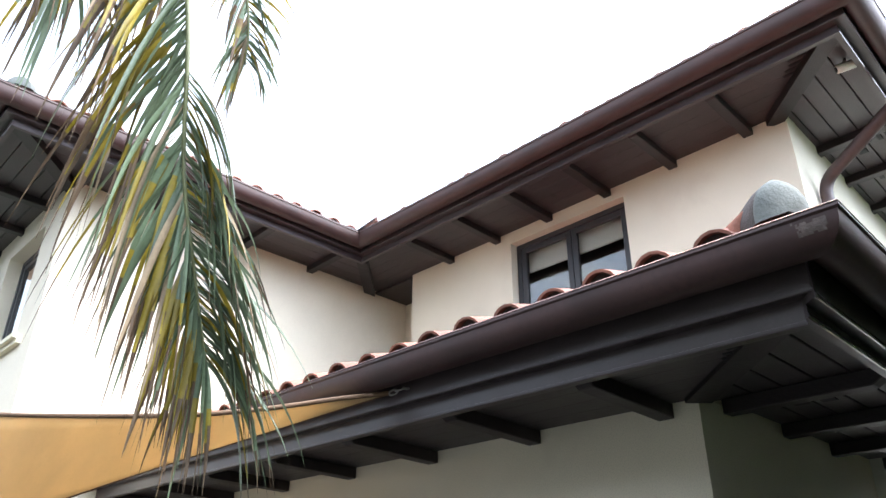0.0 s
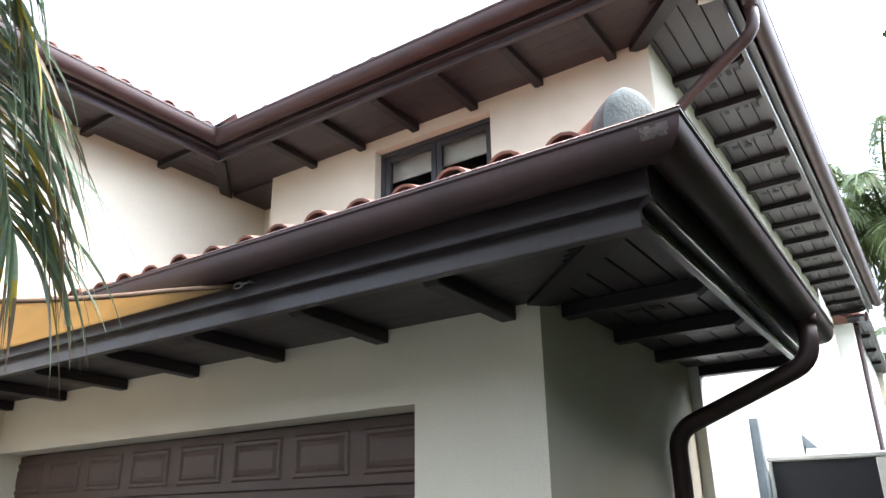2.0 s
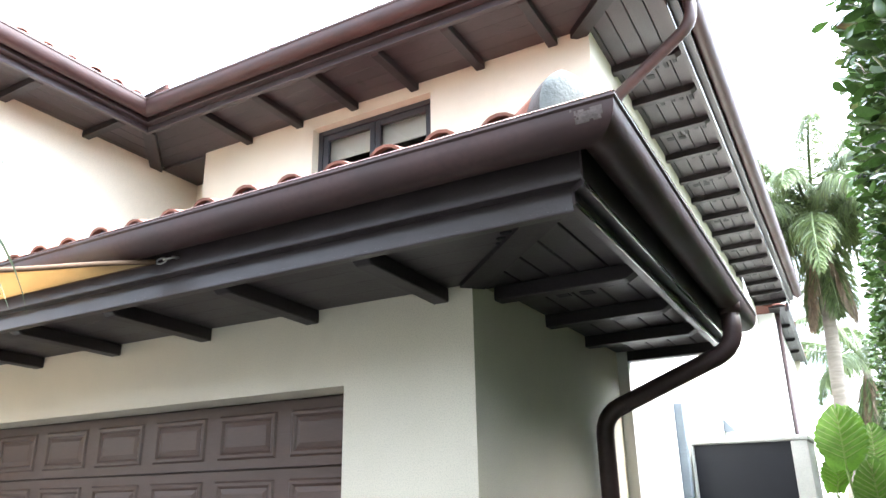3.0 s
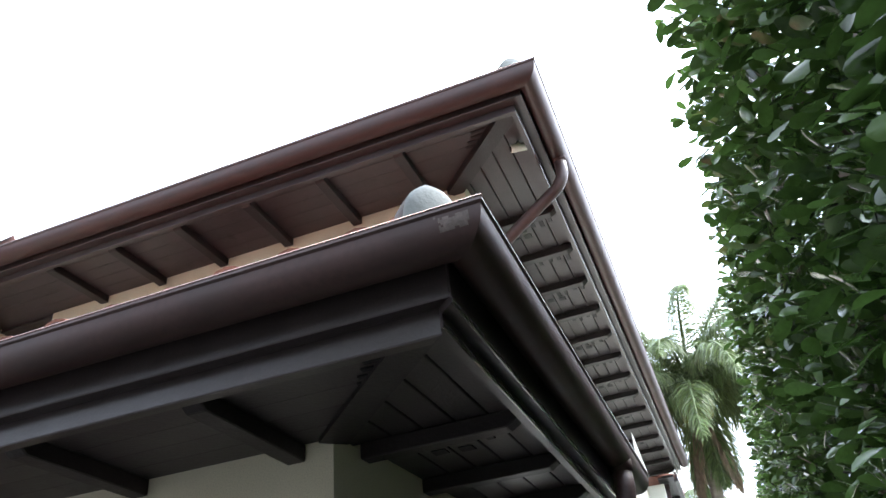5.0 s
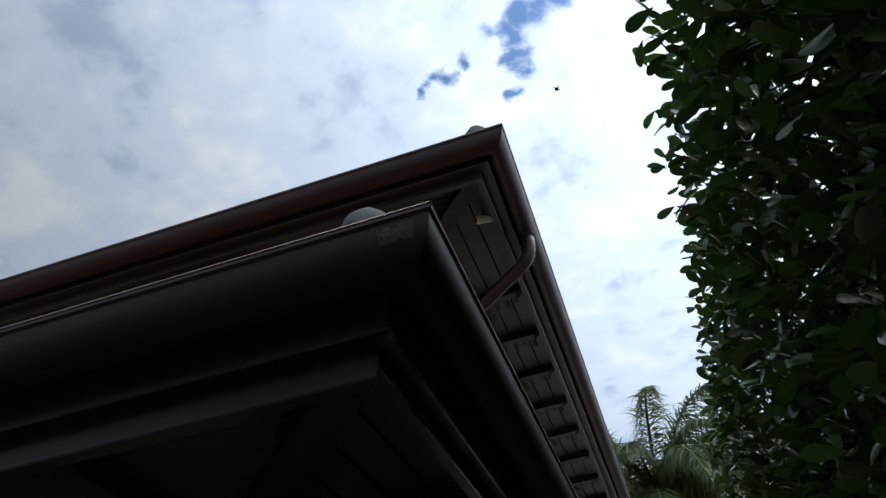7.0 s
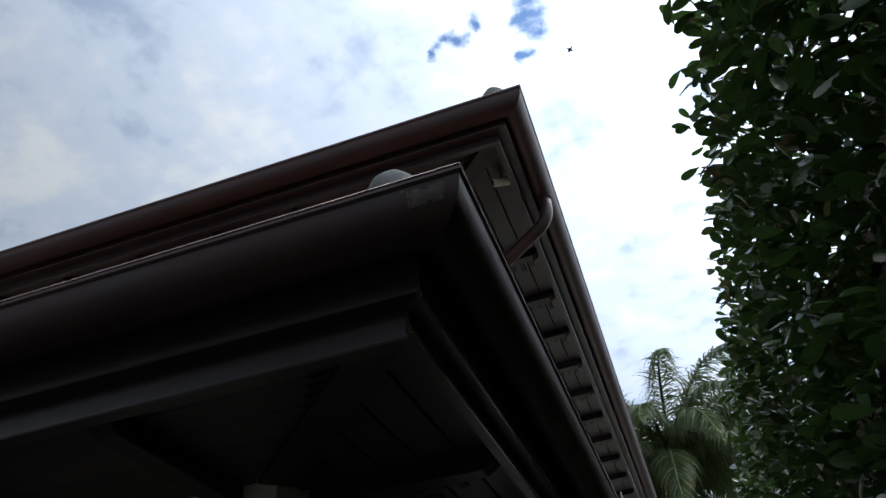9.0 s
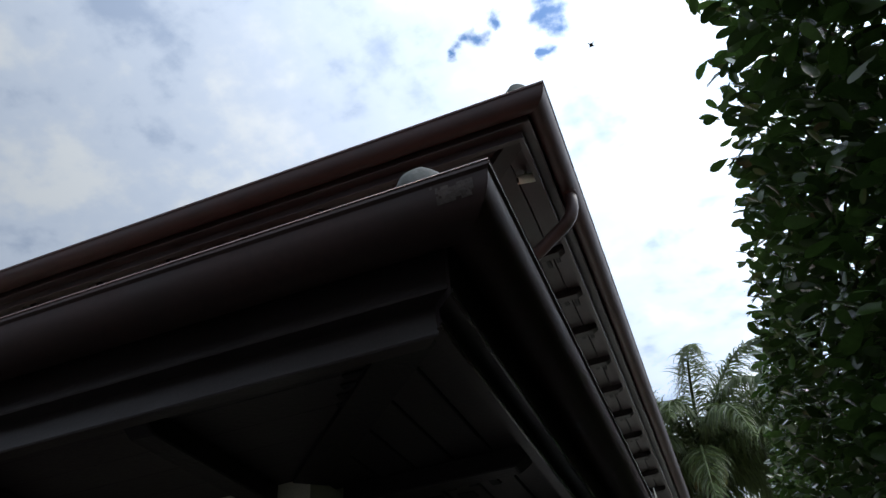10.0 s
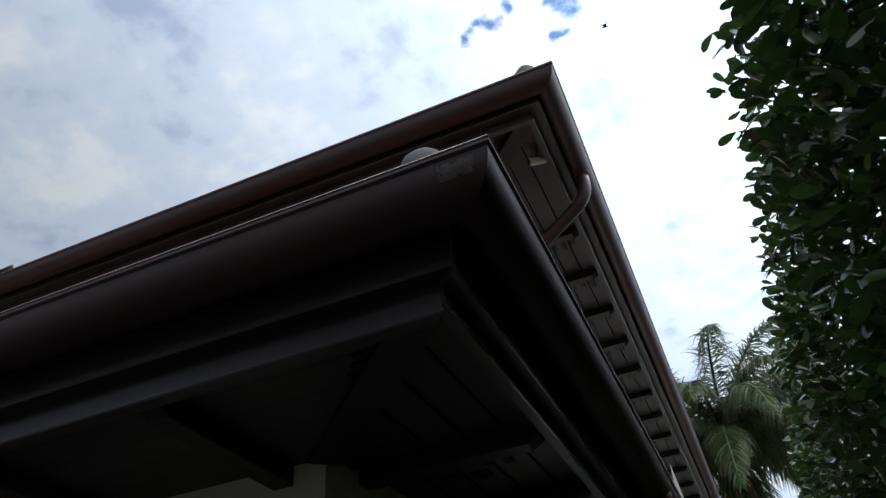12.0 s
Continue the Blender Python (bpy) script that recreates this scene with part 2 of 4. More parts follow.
def part(name, bm, mat, parent, label="", smooth=False, kind=""):
    return tagged(adopt(link(name, bm, mat, smooth), parent), label, kind=kind)


def solid(name, bm, mat, label, category, kind="structure", smooth=False):
    return tagged(link(name, bm, mat, smooth), label, category, kind=kind)


def box(bm, x0, x1, y0, y1, z0, z1, m=None, bevel=0.0):
    vs = [Vector((x, y, z)) for z in (z0, z1) for y in (y0, y1) for x in (x0, x1)]
    v = [bm.verts.new(m @ p if m else p) for p in vs]
    fs = [bm.faces.new([v[i] for i in f]) for f in ((0, 1, 3, 2), (4, 6, 7, 5), (0, 4, 5, 1), (2, 3, 7, 6), (0, 2, 6, 4), (1, 5, 7, 3))]
    if bevel:
        es = list({e for f in fs for e in f.edges})
        bmesh.ops.bevel(bm, geom=es, offset=bevel, segments=1, affect="EDGES")
    return bm


def boxes(*args, **kw):
    return box(bmesh.new(), *args, **kw)


def run(ox, oy, ux, uy, wx, wy):
    """Local (along, outward, up) to world."""
    return Matrix(((ux, wx, 0, ox), (uy, wy, 0, oy), (0, 0, 1, 0), (0, 0, 0, 1)))


def sweep(profile, u0, k0, u1, k1, m, bm=None):
    """A profile of (outward, up) drawn along a run, its ends mitred by k."""
    bm = bm or bmesh.new()
    a = [bm.verts.new(m @ Vector((u0 + k0 * w, w, z))) for w, z in profile]
    b = [bm.verts.new(m @ Vector((u1 + k1 * w, w, z))) for w, z in profile]
    n = len(profile)
    for i in range(n):
        j = (i + 1) % n
        bm.faces.new((a[i], a[j], b[j], b[i]))
    bm.faces.new(a)
    bm.faces.new(b)
    return bm


def tube(points, radius, sides=10, bm=None, caps=True):
    """A round bar through points; radius a number or one for each point."""
    bm = bm or bmesh.new()
    pts = [Vector(p) for p in points]
    rs = radius if isinstance(radius, (list, tuple)) else [radius] * len(pts)
    rings, side = [], None
    for i, p in enumerate(pts):
        d = (pts[min(i + 1, len(pts) - 1)] - pts[max(i - 1, 0)]).normalized()
        if side is None:
            side = d.orthogonal().normalized()
        side = (side - d * side.dot(d)).normalized()
        up = d.cross(side)
        rings.append([bm.verts.new(p + rs[i] * (math.cos(a) * side + math.sin(a) * up)) for a in (2 * math.pi * k / sides for k in range(sides))])
    for r0, r1 in zip(rings, rings[1:]):
        for k in range(sides):
            bm.faces.new((r0[k], r0[(k + 1) % sides], r1[(k + 1) % sides], r1[k]))
    if caps:
        bm.faces.new(rings[0])
        bm.faces.new(rings[-1])
    return bm


def bend(points, radius=0.12, steps=5):
    """Rounds the inner corners of a polyline."""
    pts = [Vector(p) for p in points]
    out = [pts[0]]
    for a, b, c in zip(pts, pts[1:], pts[2:]):
        p, q = b + (a - b).normalized() * radius, b + (c - b).normalized() * radius
        for i in range(steps + 1):
            t = i / steps
            out.append((1 - t) ** 2 * p + 2 * t * (1 - t) * b + t * t * q)
    return out + [pts[-1]]


def spline(points, n):
    """n + 1 points on a smooth line through points."""
    p = [Vector(q) for q in points]
    p = [2 * p[0] - p[1]] + p + [2 * p[-1] - p[-2]]
    out = []
    for i in range(n + 1):
        s = i / n * (len(p) - 3)
        k = min(int(s), len(p) - 4)
        t = s - k
        a, b, c, d = p[k:k + 4]
        out.append(0.5 * (2 * b + (c - a) * t + (2 * a - 5 * b + 4 * c - d) * t * t + (3 * b - a - 3 * c + d) * t ** 3))
    return out


# ---- ground ----
bm = bmesh.new()
bmesh.ops.create_circle(bm, cap_ends=True, segments=64, radius=900)
solid("ground", bm, GRASS, "green lawn reaching to the horizon", "ground")
solid("driveway", boxes(-9, 1.65, -14, 0.35, 0.0, 0.03, bevel=0.01), PAVER, "grey paved driveway before the garage", "pavement")

solid("pavement_side", boxes(0.0, 1.7, 0.35, 13.6, 0.0, 0.03, bevel=0.01), PAVER, "grey paved side passage", "pavement")

# ---- the plan ----
YU = 2.236           # upper front wall
YB = 13.6            # rear wing wall
XS, XG = -0.019, 0.015   # the side eaves' base lines, upper and lower
WALL_X = 0.085       # upper side wall
LOW = dict(lip_w=1.045, lip_z=3.038, deep=0.10, r=0.09, board=(0.757, 0.855, 2.846, 3.07), trim=(0.752, 0.80, 2.752, 2.846),
           raft_z=2.729, raft_s=0.03, raft_h=0.078, raft_w=0.765, tile_z=3.083, pitch=0.30)
LOW_SIDE = dict(LOW, raft_z=2.767, raft_s=0.01, trim=(0.775, 0.815, 2.772, 2.818), board=(0.775, 0.868, 2.818, 3.07), raft_w=0.78)
UPP = dict(lip_w=1.045, lip_z=5.813, deep=0.115, r=0.088, board=(0.80, 0.875, 5.66, 5.835), trim=(0.762, 0.80, 5.592, 5.66),
           raft_z=5.605, raft_s=0.02, raft_h=0.078, raft_w=0.775, tile_z=5.872, pitch=0.30)
SKEW = -0.011        # the side runs lean this much off the square
M_LF = run(0, 0, 1, 0, 0, -1)
M_LS = run(XG, 0, SKEW, 1, 1, 0)
M_UF = run(0, YU, 1, 0, 0, -1)
M_US = run(XS, YU, SKEW, 1, 1, 0)
KF = 1 - SKEW           # the front runs' mitre at those corners
M_WALL = run(WALL_X, YU, SKEW, 1, 1, -SKEW)
WING_X, WING_Y, WING_L = -5.40, 1.191, 2.786
M_WE = run(WING_X, WING_Y, 0, -1, 1, 0)
WING_C = Vector((WING_X, WING_Y - WING_L))
M_WF = run(WING_C.x, WING_C.y, -1, 0, 0, -1)
M_WWE = run(WING_X + 0.095, WING_Y, 0, -1, 1, 0)          # the wing's walls stand a little proud of the eave's base lines
M_WWF = run(WING_X + 0.095, WING_C.y - 0.035, -1, 0, 0, -1)
M_RS = run(0.30, YB, -0.03, 1, 1, 0.03)


def stucco_wall(name, m, u0, u1, z0, z1, thick=0.22, hole=None, mat=None, label="smooth cream stucco house wall"):
    """A wall with its outer face on the run; hole = (u0, u1, z0, z1) goes through it."""
    bm = bmesh.new()
    if hole:
        a, b, c, d = hole
        us, zs = [u0, a, b, u1], [z0, c, d, z1]
        cells = [(i, j) for i in range(3) for j in range(3) if (i, j) != (1, 1) and us[i + 1] - us[i] > 1e-4 and zs[j + 1] - zs[j] > 1e-4]
        for i, j in cells:
            for w in (0.0, -thick):
                bm.faces.new([bm.verts.new(m @ Vector((u, w, z))) for u, z in
                              ((us[i], zs[j]), (us[i + 1], zs[j]), (us[i + 1], zs[j + 1]), (us[i], zs[j + 1]))])
        rims = [((a, c), (b, c)), ((a, d), (b, d)), ((a, c), (a, d)), ((b, c), (b, d))]
    else:
        for w in (0.0, -thick):
            bm.faces.new([bm.verts.new(m @ Vector((u, w, z))) for u, z in ((u0, z0), (u1, z0), (u1, z1), (u0, z1))])
        rims = []
    rims += [((u0, z0), (u1, z0)), ((u0, z1), (u1, z1)), ((u0, z0), (u0, z1)), ((u1, z0), (u1, z1))]
    for (p, q), (r, s) in rims:
        if abs(p - r) + abs(q - s) > 1e-4:
            bm.faces.new([bm.verts.new(m @ Vector((u, w, z))) for u, z, w in ((p, q, 0), (r, s, 0), (r, s, -thick), (p, q, -thick))])
    bmesh.ops.remove_doubles(bm, verts=bm.verts, dist=1e-4)
    return solid(name, bm, mat or STUCCO, label, "wall")


DOOR_R, DOOR_L, DOOR_T = -0.788, -5.45, 2.365
WIN = (-2.975, -1.525, 4.3, 5.545)
WIN_WING = (0.56, 1.7, 4.16, 5.40)
stucco_wall("wall_garage_front", M_LF, -5.9, 0.0, 0.0, 2.82, hole=(DOOR_L, DOOR_R, 0.0, DOOR_T), thick=0.25, label="smooth cream stucco wall round the garage door")
stucco_wall("wall_garage_side", run(0, 0, 0, 1, 1, 0), 0.25, 2.45, 0.0, 2.85, thick=0.25, label="cream stucco garage wall in the shade of its eave")
stucco_wall("wall_upper_front", M_UF, -4.579, WALL_X, 2.87, 5.71, hole=WIN, label="cream stucco upper wall with a recessed window")
stucco_wall("wall_upper_side", M_WALL, 0.22, YB - YU, 2.85, 5.71, label="cream stucco upper side wall below a long eave")
stucco_wall("wall_lower_side", run(0.083, 2.45, SKEW, 1, 1, -SKEW), 0.0, YB - 2.45, 0.0, 2.85, mat=WHITE_STUCCO, label="bright white stucco wall of the side passage")
stucco_wall("wall_rear_wing_front", run(0, YB, 1, 0, 0, -1), -0.25, 0.30, 0.0, 5.45, mat=WHITE_STUCCO, label="bright white stucco wall of the rear wing")
stucco_wall("wall_rear_wing_side", M_RS, 0.22, 7.5, 0.0, 5.45, mat=WHITE_STUCCO, label="white stucco side wall of the rear wing")
stucco_wall("wall_recess_end", run(-4.579, YU, 0, 1, -1, 0), 0.22, 0.55, 2.6, 5.71, label="narrow cream stucco return beside the wing")
stucco_wall("wall_recess_back", run(0, YU + 0.55, 1, 0, 0, -1), -6.2, -4.36, 2.6, 5.71, label="cream stucco recess wall between two wings")
stucco_wall("wall_wing_east", M_WWE, -2.0, WING_L + 0.035, 0.0, 5.71, label="tall cream stucco wall of the projecting wing")
stucco_wall("wall_wing_front", M_WWF, 0.22, 4.5, 0.0, 5.71, hole=WIN_WING, label="cream stucco wing front with a recessed window")
solid("floor_upper", boxes(-9, -0.3, 2.5, 13.4, 2.66, 2.84), ROOM, "plain floor of the upper storey", "floor")
# unseen wall added across the drive; keeps low sky light off the garage
solid("wall_street", boxes(-14, 9, -8.3, -8.1, 0, 5.0), BLOCKERWALL, "plain dark unseen wall added to block low front light", "wall")
solid("wall_back", boxes(-10.5, 0.22, 20.7, 20.9, 0, 5.6), STUCCO, "plain cream stucco rear wall", "wall")
solid("wall_west", boxes(-10.7, -10.5, -1.0, 20.9, 0, 5.6), STUCCO, "plain cream stucco far side wall", "wall")
solid("wall_room_west", boxes(-4.56, -4.46, 2.47, 5.2, 2.85, 5.64), ROOM, "dim inner side wall of the upper room", "wall")
solid("wall_room_east", boxes(-0.32, -0.22, 2.47, 5.2, 2.85, 5.64), ROOM, "dim inner side wall of the upper room", "wall")
solid("ceiling_room", boxes(-4.56, -0.22, 2.47, 5.3, 5.645, 5.675), ROOM, "dim ceiling of the upper room", "ceiling")
solid("wall_room_back", boxes(-4.56, -0.22, 5.2, 5.3, 2.85, 5.64), ROOM, "dim inner wall behind the upper window", "wall")
solid("ceiling_recess", boxes(-6.4, -4.54, YU + 0.001, 2.80, 5.64, 5.67), PLANK, "dark boarded soffit over the recess", "ceiling")


# ---- eaves: boards, rafters, soffit planks, gutters ----
def eave(name, label, m, u0, k0, u1, k1, g, rafters, place, planks=5, over=0.0, bead=FASCIA, joint=0.004):
    t = thing(name, place, label, "eave")
    w0, w1, z0, z1 = g["board"]
    part("fascia", sweep([(w0, z0), (w1, z0), (w1, z1), (w0, z1)], u0, k0, u1 + over, k1, m), FASCIA, t)
    w0, w1, z0, z1 = g["trim"]
    part("trim_board", sweep([(w0, z0), (w1 - 0.006, z0), (w1, z0 + 0.006), (w1, z1), (w0, z1)], u0, k0, u1 + over, k1, m), FASCIA, t)
    for bw, bz in ((w1, z0), (g["board"][1], g["board"][2])):
        part("edge_bead", sweep([(bw - 0.004, bz - 0.003), (bw + 0.003, bz - 0.003), (bw + 0.006, bz + 0.003), (bw + 0.006, bz + 0.012), (bw - 0.001, bz + 0.015)], u0, k0, u1 + over, k1, m), bead, t)
    rz, s, h = g["raft_z"], g["raft_s"], g["raft_h"]
    wide = g["raft_w"] / planks
    for i in range(planks):
        a, b = (i * wide + joint if i else -0.08), (i + 1) * wide - joint
        z = lambda w: rz + h + s * w
        bm = sweep([(a, z(a) + joint), (a + joint, z(a)), (b - joint, z(b)), (b, z(b) + joint), (b, z(b) + 0.024), (a, z(a) + 0.024)], u0, k0, u1, k1, m)
        part("soffit_board", bm, PLANK, t)
    top = 0.026
    part("soffit_backing", sweep([(0.0, rz + h + top), (g["raft_w"], rz + h + s * g["raft_w"] + top), (g["raft_w"], rz + h + s * g["raft_w"] + top + 0.02),
                                  (0.0, rz + h + top + 0.02)], u0, k0, u1, k1, m), RAFTER, t)
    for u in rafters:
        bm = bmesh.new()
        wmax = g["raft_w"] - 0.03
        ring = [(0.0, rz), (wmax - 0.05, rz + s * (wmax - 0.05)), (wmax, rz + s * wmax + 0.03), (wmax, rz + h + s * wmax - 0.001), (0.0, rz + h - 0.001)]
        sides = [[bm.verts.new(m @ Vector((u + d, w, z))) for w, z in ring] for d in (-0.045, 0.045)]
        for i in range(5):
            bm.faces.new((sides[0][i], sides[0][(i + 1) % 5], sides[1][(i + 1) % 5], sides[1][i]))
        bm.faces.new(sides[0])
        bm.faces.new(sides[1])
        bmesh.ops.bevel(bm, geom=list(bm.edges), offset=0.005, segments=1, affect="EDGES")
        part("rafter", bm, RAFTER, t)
    return t


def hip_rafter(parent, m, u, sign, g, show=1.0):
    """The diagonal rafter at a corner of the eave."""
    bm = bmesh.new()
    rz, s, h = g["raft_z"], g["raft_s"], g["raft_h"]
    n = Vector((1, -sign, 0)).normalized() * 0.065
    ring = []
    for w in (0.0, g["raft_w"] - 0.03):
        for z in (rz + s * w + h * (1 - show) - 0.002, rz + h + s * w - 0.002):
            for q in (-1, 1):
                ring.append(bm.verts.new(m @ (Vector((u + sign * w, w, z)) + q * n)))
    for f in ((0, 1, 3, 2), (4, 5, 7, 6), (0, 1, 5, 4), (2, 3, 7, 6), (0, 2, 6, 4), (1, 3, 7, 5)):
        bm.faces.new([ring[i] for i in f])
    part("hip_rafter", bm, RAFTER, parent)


def bow(a):
    """A half round with a flattened bottom: across and down."""
    c = math.cos(a)
    return math.copysign(abs(c) ** 0.9, c), math.sin(a) ** 0.94 if math.sin(a) > 0 else 0.0


def gutter(label, m, u0, k0, u1, k1, g, place):
    r, lw, lz = g["r"], g["lip_w"], g["lip_z"]
    c = lw - r
    arc = [math.pi * i / 14 for i in range(15)]
    zc = lz - 0.02
    outer = [(lw + 0.006, lz + 0.004), (lw + 0.008, lz - 0.012)] + [(c + r * bow(a)[0], zc - g["deep"] * bow(a)[1]) for a in arc] + [(c - r, lz + 0.02)]
    inner = [(c - r + 0.006, lz + 0.02)] + [(c + (r - 0.006) * bow(a)[0], zc - (g["deep"] - 0.006) * bow(a)[1]) for a in reversed(arc)] + [(lw - 0.008, lz - 0.012), (lw - 0.008, lz + 0.004)]
    t = thing("gutter", place, label, "gutter", "roof gutters")
    ob = part("channel", sweep(outer + inner, u0, k0, u1, k1, m), GUTTER, t)
    for p in ob.data.polygons:
        p.use_smooth = len(p.vertices) == 4
    ob.data.set_sharp_from_angle(angle=radians(40))
    bead = [(lw + 0.002 + 0.0065 * math.cos(a), lz + 0.003 + 0.0065 * math.sin(a)) for a in (math.pi * k / 4 for k in range(8))]
    # the lip's bright reflected line is put into the rim's lighter metal
    part("rim", sweep(bead, u0, k0, u1, k1, m), RIM, t, "rim coloured lighter as a highlight", True)
    n = int(abs(u1 - u0) / 0.9)
    for i in range(n):
        u = u0 + (i + 0.5) * (u1 - u0) / n
        bm = bmesh.new()
        box(bm, u - 0.012, u + 0.012, c - r - 0.004, lw, lz - 0.018, lz - 0.012, m)
        part("strap", bm, GUTTER, t)
    return t


FRONT_RAFTERS = [-0.18 - 0.8373 * k for k in range(7)]
SIDE_RAFTERS = [0.27, 1.01, 1.755, 2.495]
UPPER_RAFTERS = [-0.243 - 0.7275 * k for k in range(6)]
LONG_RAFTERS = [0.02 + 0.715 * k + 0.006 * k * k for k in range(1, 15)]
e1 = eave("lower_front_eave", "dark brown boarded eave with exposed rafters over the garage", M_LF, -5.75, 0, XG, KF, LOW, FRONT_RAFTERS, (-2, 0, 2.75), joint=0.0009)
hip_rafter(e1, M_LF, 0.0, 1, LOW, 0.3)
e2 = eave("lower_side_eave", "dark brown boarded eave on the garage's side", M_LS, 0, -1, 2.545, 0, LOW_SIDE, SIDE_RAFTERS, (0, 1.5, 2.75), bead=GLOSS)
e3 = eave("upper_front_eave", "dark brown boarded upper eave with exposed rafters", M_UF, WING_X, 1, XS, KF, UPP, UPPER_RAFTERS, (-2, YU, 5.6), joint=0.0012)
hip_rafter(e3, M_UF, XS, 1, UPP)
e4 = eave("upper_side_eave", "long dark brown boarded side eave with many rafters", M_US, 0, -1, YB - YU, 0, UPP, LONG_RAFTERS, (0, 5, 5.6), bead=GLOSS)
rng = random.Random(17)


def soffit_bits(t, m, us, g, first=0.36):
    """Thin dark blocks in a comb along each rafter's outer half, and dark plates on some boards."""
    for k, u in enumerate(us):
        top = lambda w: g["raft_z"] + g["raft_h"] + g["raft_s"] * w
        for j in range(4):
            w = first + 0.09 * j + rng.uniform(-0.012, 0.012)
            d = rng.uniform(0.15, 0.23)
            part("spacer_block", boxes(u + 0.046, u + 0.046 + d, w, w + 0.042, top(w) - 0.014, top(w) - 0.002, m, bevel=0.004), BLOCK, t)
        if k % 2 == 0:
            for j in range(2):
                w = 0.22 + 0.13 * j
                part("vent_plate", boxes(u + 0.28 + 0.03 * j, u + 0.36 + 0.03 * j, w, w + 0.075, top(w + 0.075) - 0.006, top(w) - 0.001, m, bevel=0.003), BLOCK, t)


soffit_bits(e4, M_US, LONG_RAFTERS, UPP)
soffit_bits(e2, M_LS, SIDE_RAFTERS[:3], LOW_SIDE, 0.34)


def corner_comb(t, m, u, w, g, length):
    """A dark strip along the trim beside the hip, with a comb of short bars below it."""
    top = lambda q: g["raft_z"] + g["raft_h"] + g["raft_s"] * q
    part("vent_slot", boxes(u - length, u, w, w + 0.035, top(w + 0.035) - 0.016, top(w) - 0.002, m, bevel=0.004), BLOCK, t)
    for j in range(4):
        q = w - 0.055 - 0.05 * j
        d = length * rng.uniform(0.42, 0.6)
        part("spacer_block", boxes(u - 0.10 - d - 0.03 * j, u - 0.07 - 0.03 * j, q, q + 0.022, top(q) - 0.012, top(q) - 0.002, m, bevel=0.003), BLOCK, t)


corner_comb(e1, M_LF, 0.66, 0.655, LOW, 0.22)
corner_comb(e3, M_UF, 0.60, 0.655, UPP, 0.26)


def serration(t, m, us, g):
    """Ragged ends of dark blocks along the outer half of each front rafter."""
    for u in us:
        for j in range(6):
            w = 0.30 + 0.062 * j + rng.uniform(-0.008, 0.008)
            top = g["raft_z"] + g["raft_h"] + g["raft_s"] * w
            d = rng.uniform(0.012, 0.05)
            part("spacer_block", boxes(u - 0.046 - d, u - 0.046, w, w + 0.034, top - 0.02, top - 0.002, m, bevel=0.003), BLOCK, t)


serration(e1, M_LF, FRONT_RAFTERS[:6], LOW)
KW, UW = 1, -1.045   # the wing's inner mitre
e5 = eave("wing_east_eave", "dark brown boarded eave along the projecting wing", M_WE, UW, KW, WING_L, 1, UPP, [0.93 * k for k in range(4)], (-6, 0, 5.6), joint=0.0012)
hip_rafter(e5, M_WE, WING_L, 1, UPP)
e6 = eave("wing_front_eave", "dark brown boarded eave across the wing's front", M_WF, 0, -1, 4.5, 0, UPP, [0.55 + 0.8 * k for k in range(5)], (-7, -2, 5.6))
e7 = eave("rear_wing_eave", "dark brown boarded eave of the rear wing", M_RS, -0.3, 0, 7.4, 0,
          dict(UPP, board=(0.27, 0.31, 5.40, 5.58), trim=(0.245, 0.268, 5.38, 5.44), raft_w=0.25, raft_z=5.41, raft_s=0.0), [1.6, 3.4, 5.2], (0.6, 14, 5.4), planks=2)
M_in = run(WING_X, YU, 1, 0, 0, -1)
hip_rafter(e3, M_in, 0, 1, UPP)

g1 = gutter("half-round bronze metal gutter along the garage eave", M_LF, -5.75, 0, XG, KF, LOW, (-2, -1, 3))
g2 = gutter("half-round bronze metal gutter on the garage's side eave", M_LS, 0, -1, 2.575, 0, LOW, (1, 0.5, 3))
gutter("half-round bronze metal gutter along the upper front eave", M_UF, WING_X, 1, XS, KF, UPP, (-2, 1.2, 5.8))
g4 = gutter("long half-round bronze metal gutter on the upper side eave", M_US, 0, -1, YB - YU - 0.1, 0, UPP, (1, 5, 6.1))
gutter("half-round bronze metal gutter along the wing's eave", M_WE, UW, KW, WING_L, 1, UPP, (-5, -0.5, 6.1))
gutter("half-round bronze metal gutter across the wing's front", M_WF, 0, -1, 4.5, 0, UPP, (-7, -2.6, 6.1))
# a thin white triangle standing above the side gutter's end
bm = bmesh.new()
vs = [[bm.verts.new((x, y, z)) for y, z in ((2.05, 3.05), (2.56, 3.05), (2.10, 3.20))] for x in (1.035, 1.039)]
bm.faces.new(vs[0])
bm.faces.new(vs[1])
for k in range(3):
    bm.faces.new((vs[0][k], vs[0][(k + 1) % 3], vs[1][(k + 1) % 3], vs[1][k]))
part("splash_guard", bm, LAMPWHITE, g2, "small white triangle above the gutter's end")
# closed gutter end and grey sealant at the corner joint
bm = sweep([(LOW["lip_w"] - LOW["r"] + LOW["r"] * bow(math.pi * i / 14)[0], LOW["lip_z"] - 0.02 - LOW["deep"] * bow(math.pi * i / 14)[1]) for i in range(15)], 2.575, 0, 2.583, 0, M_LS)
part("end_cap", bm, GUTTER, g2)
c, r = LOW["lip_w"] - LOW["r"], LOW["r"]
bm = bmesh.new()
cells = {}
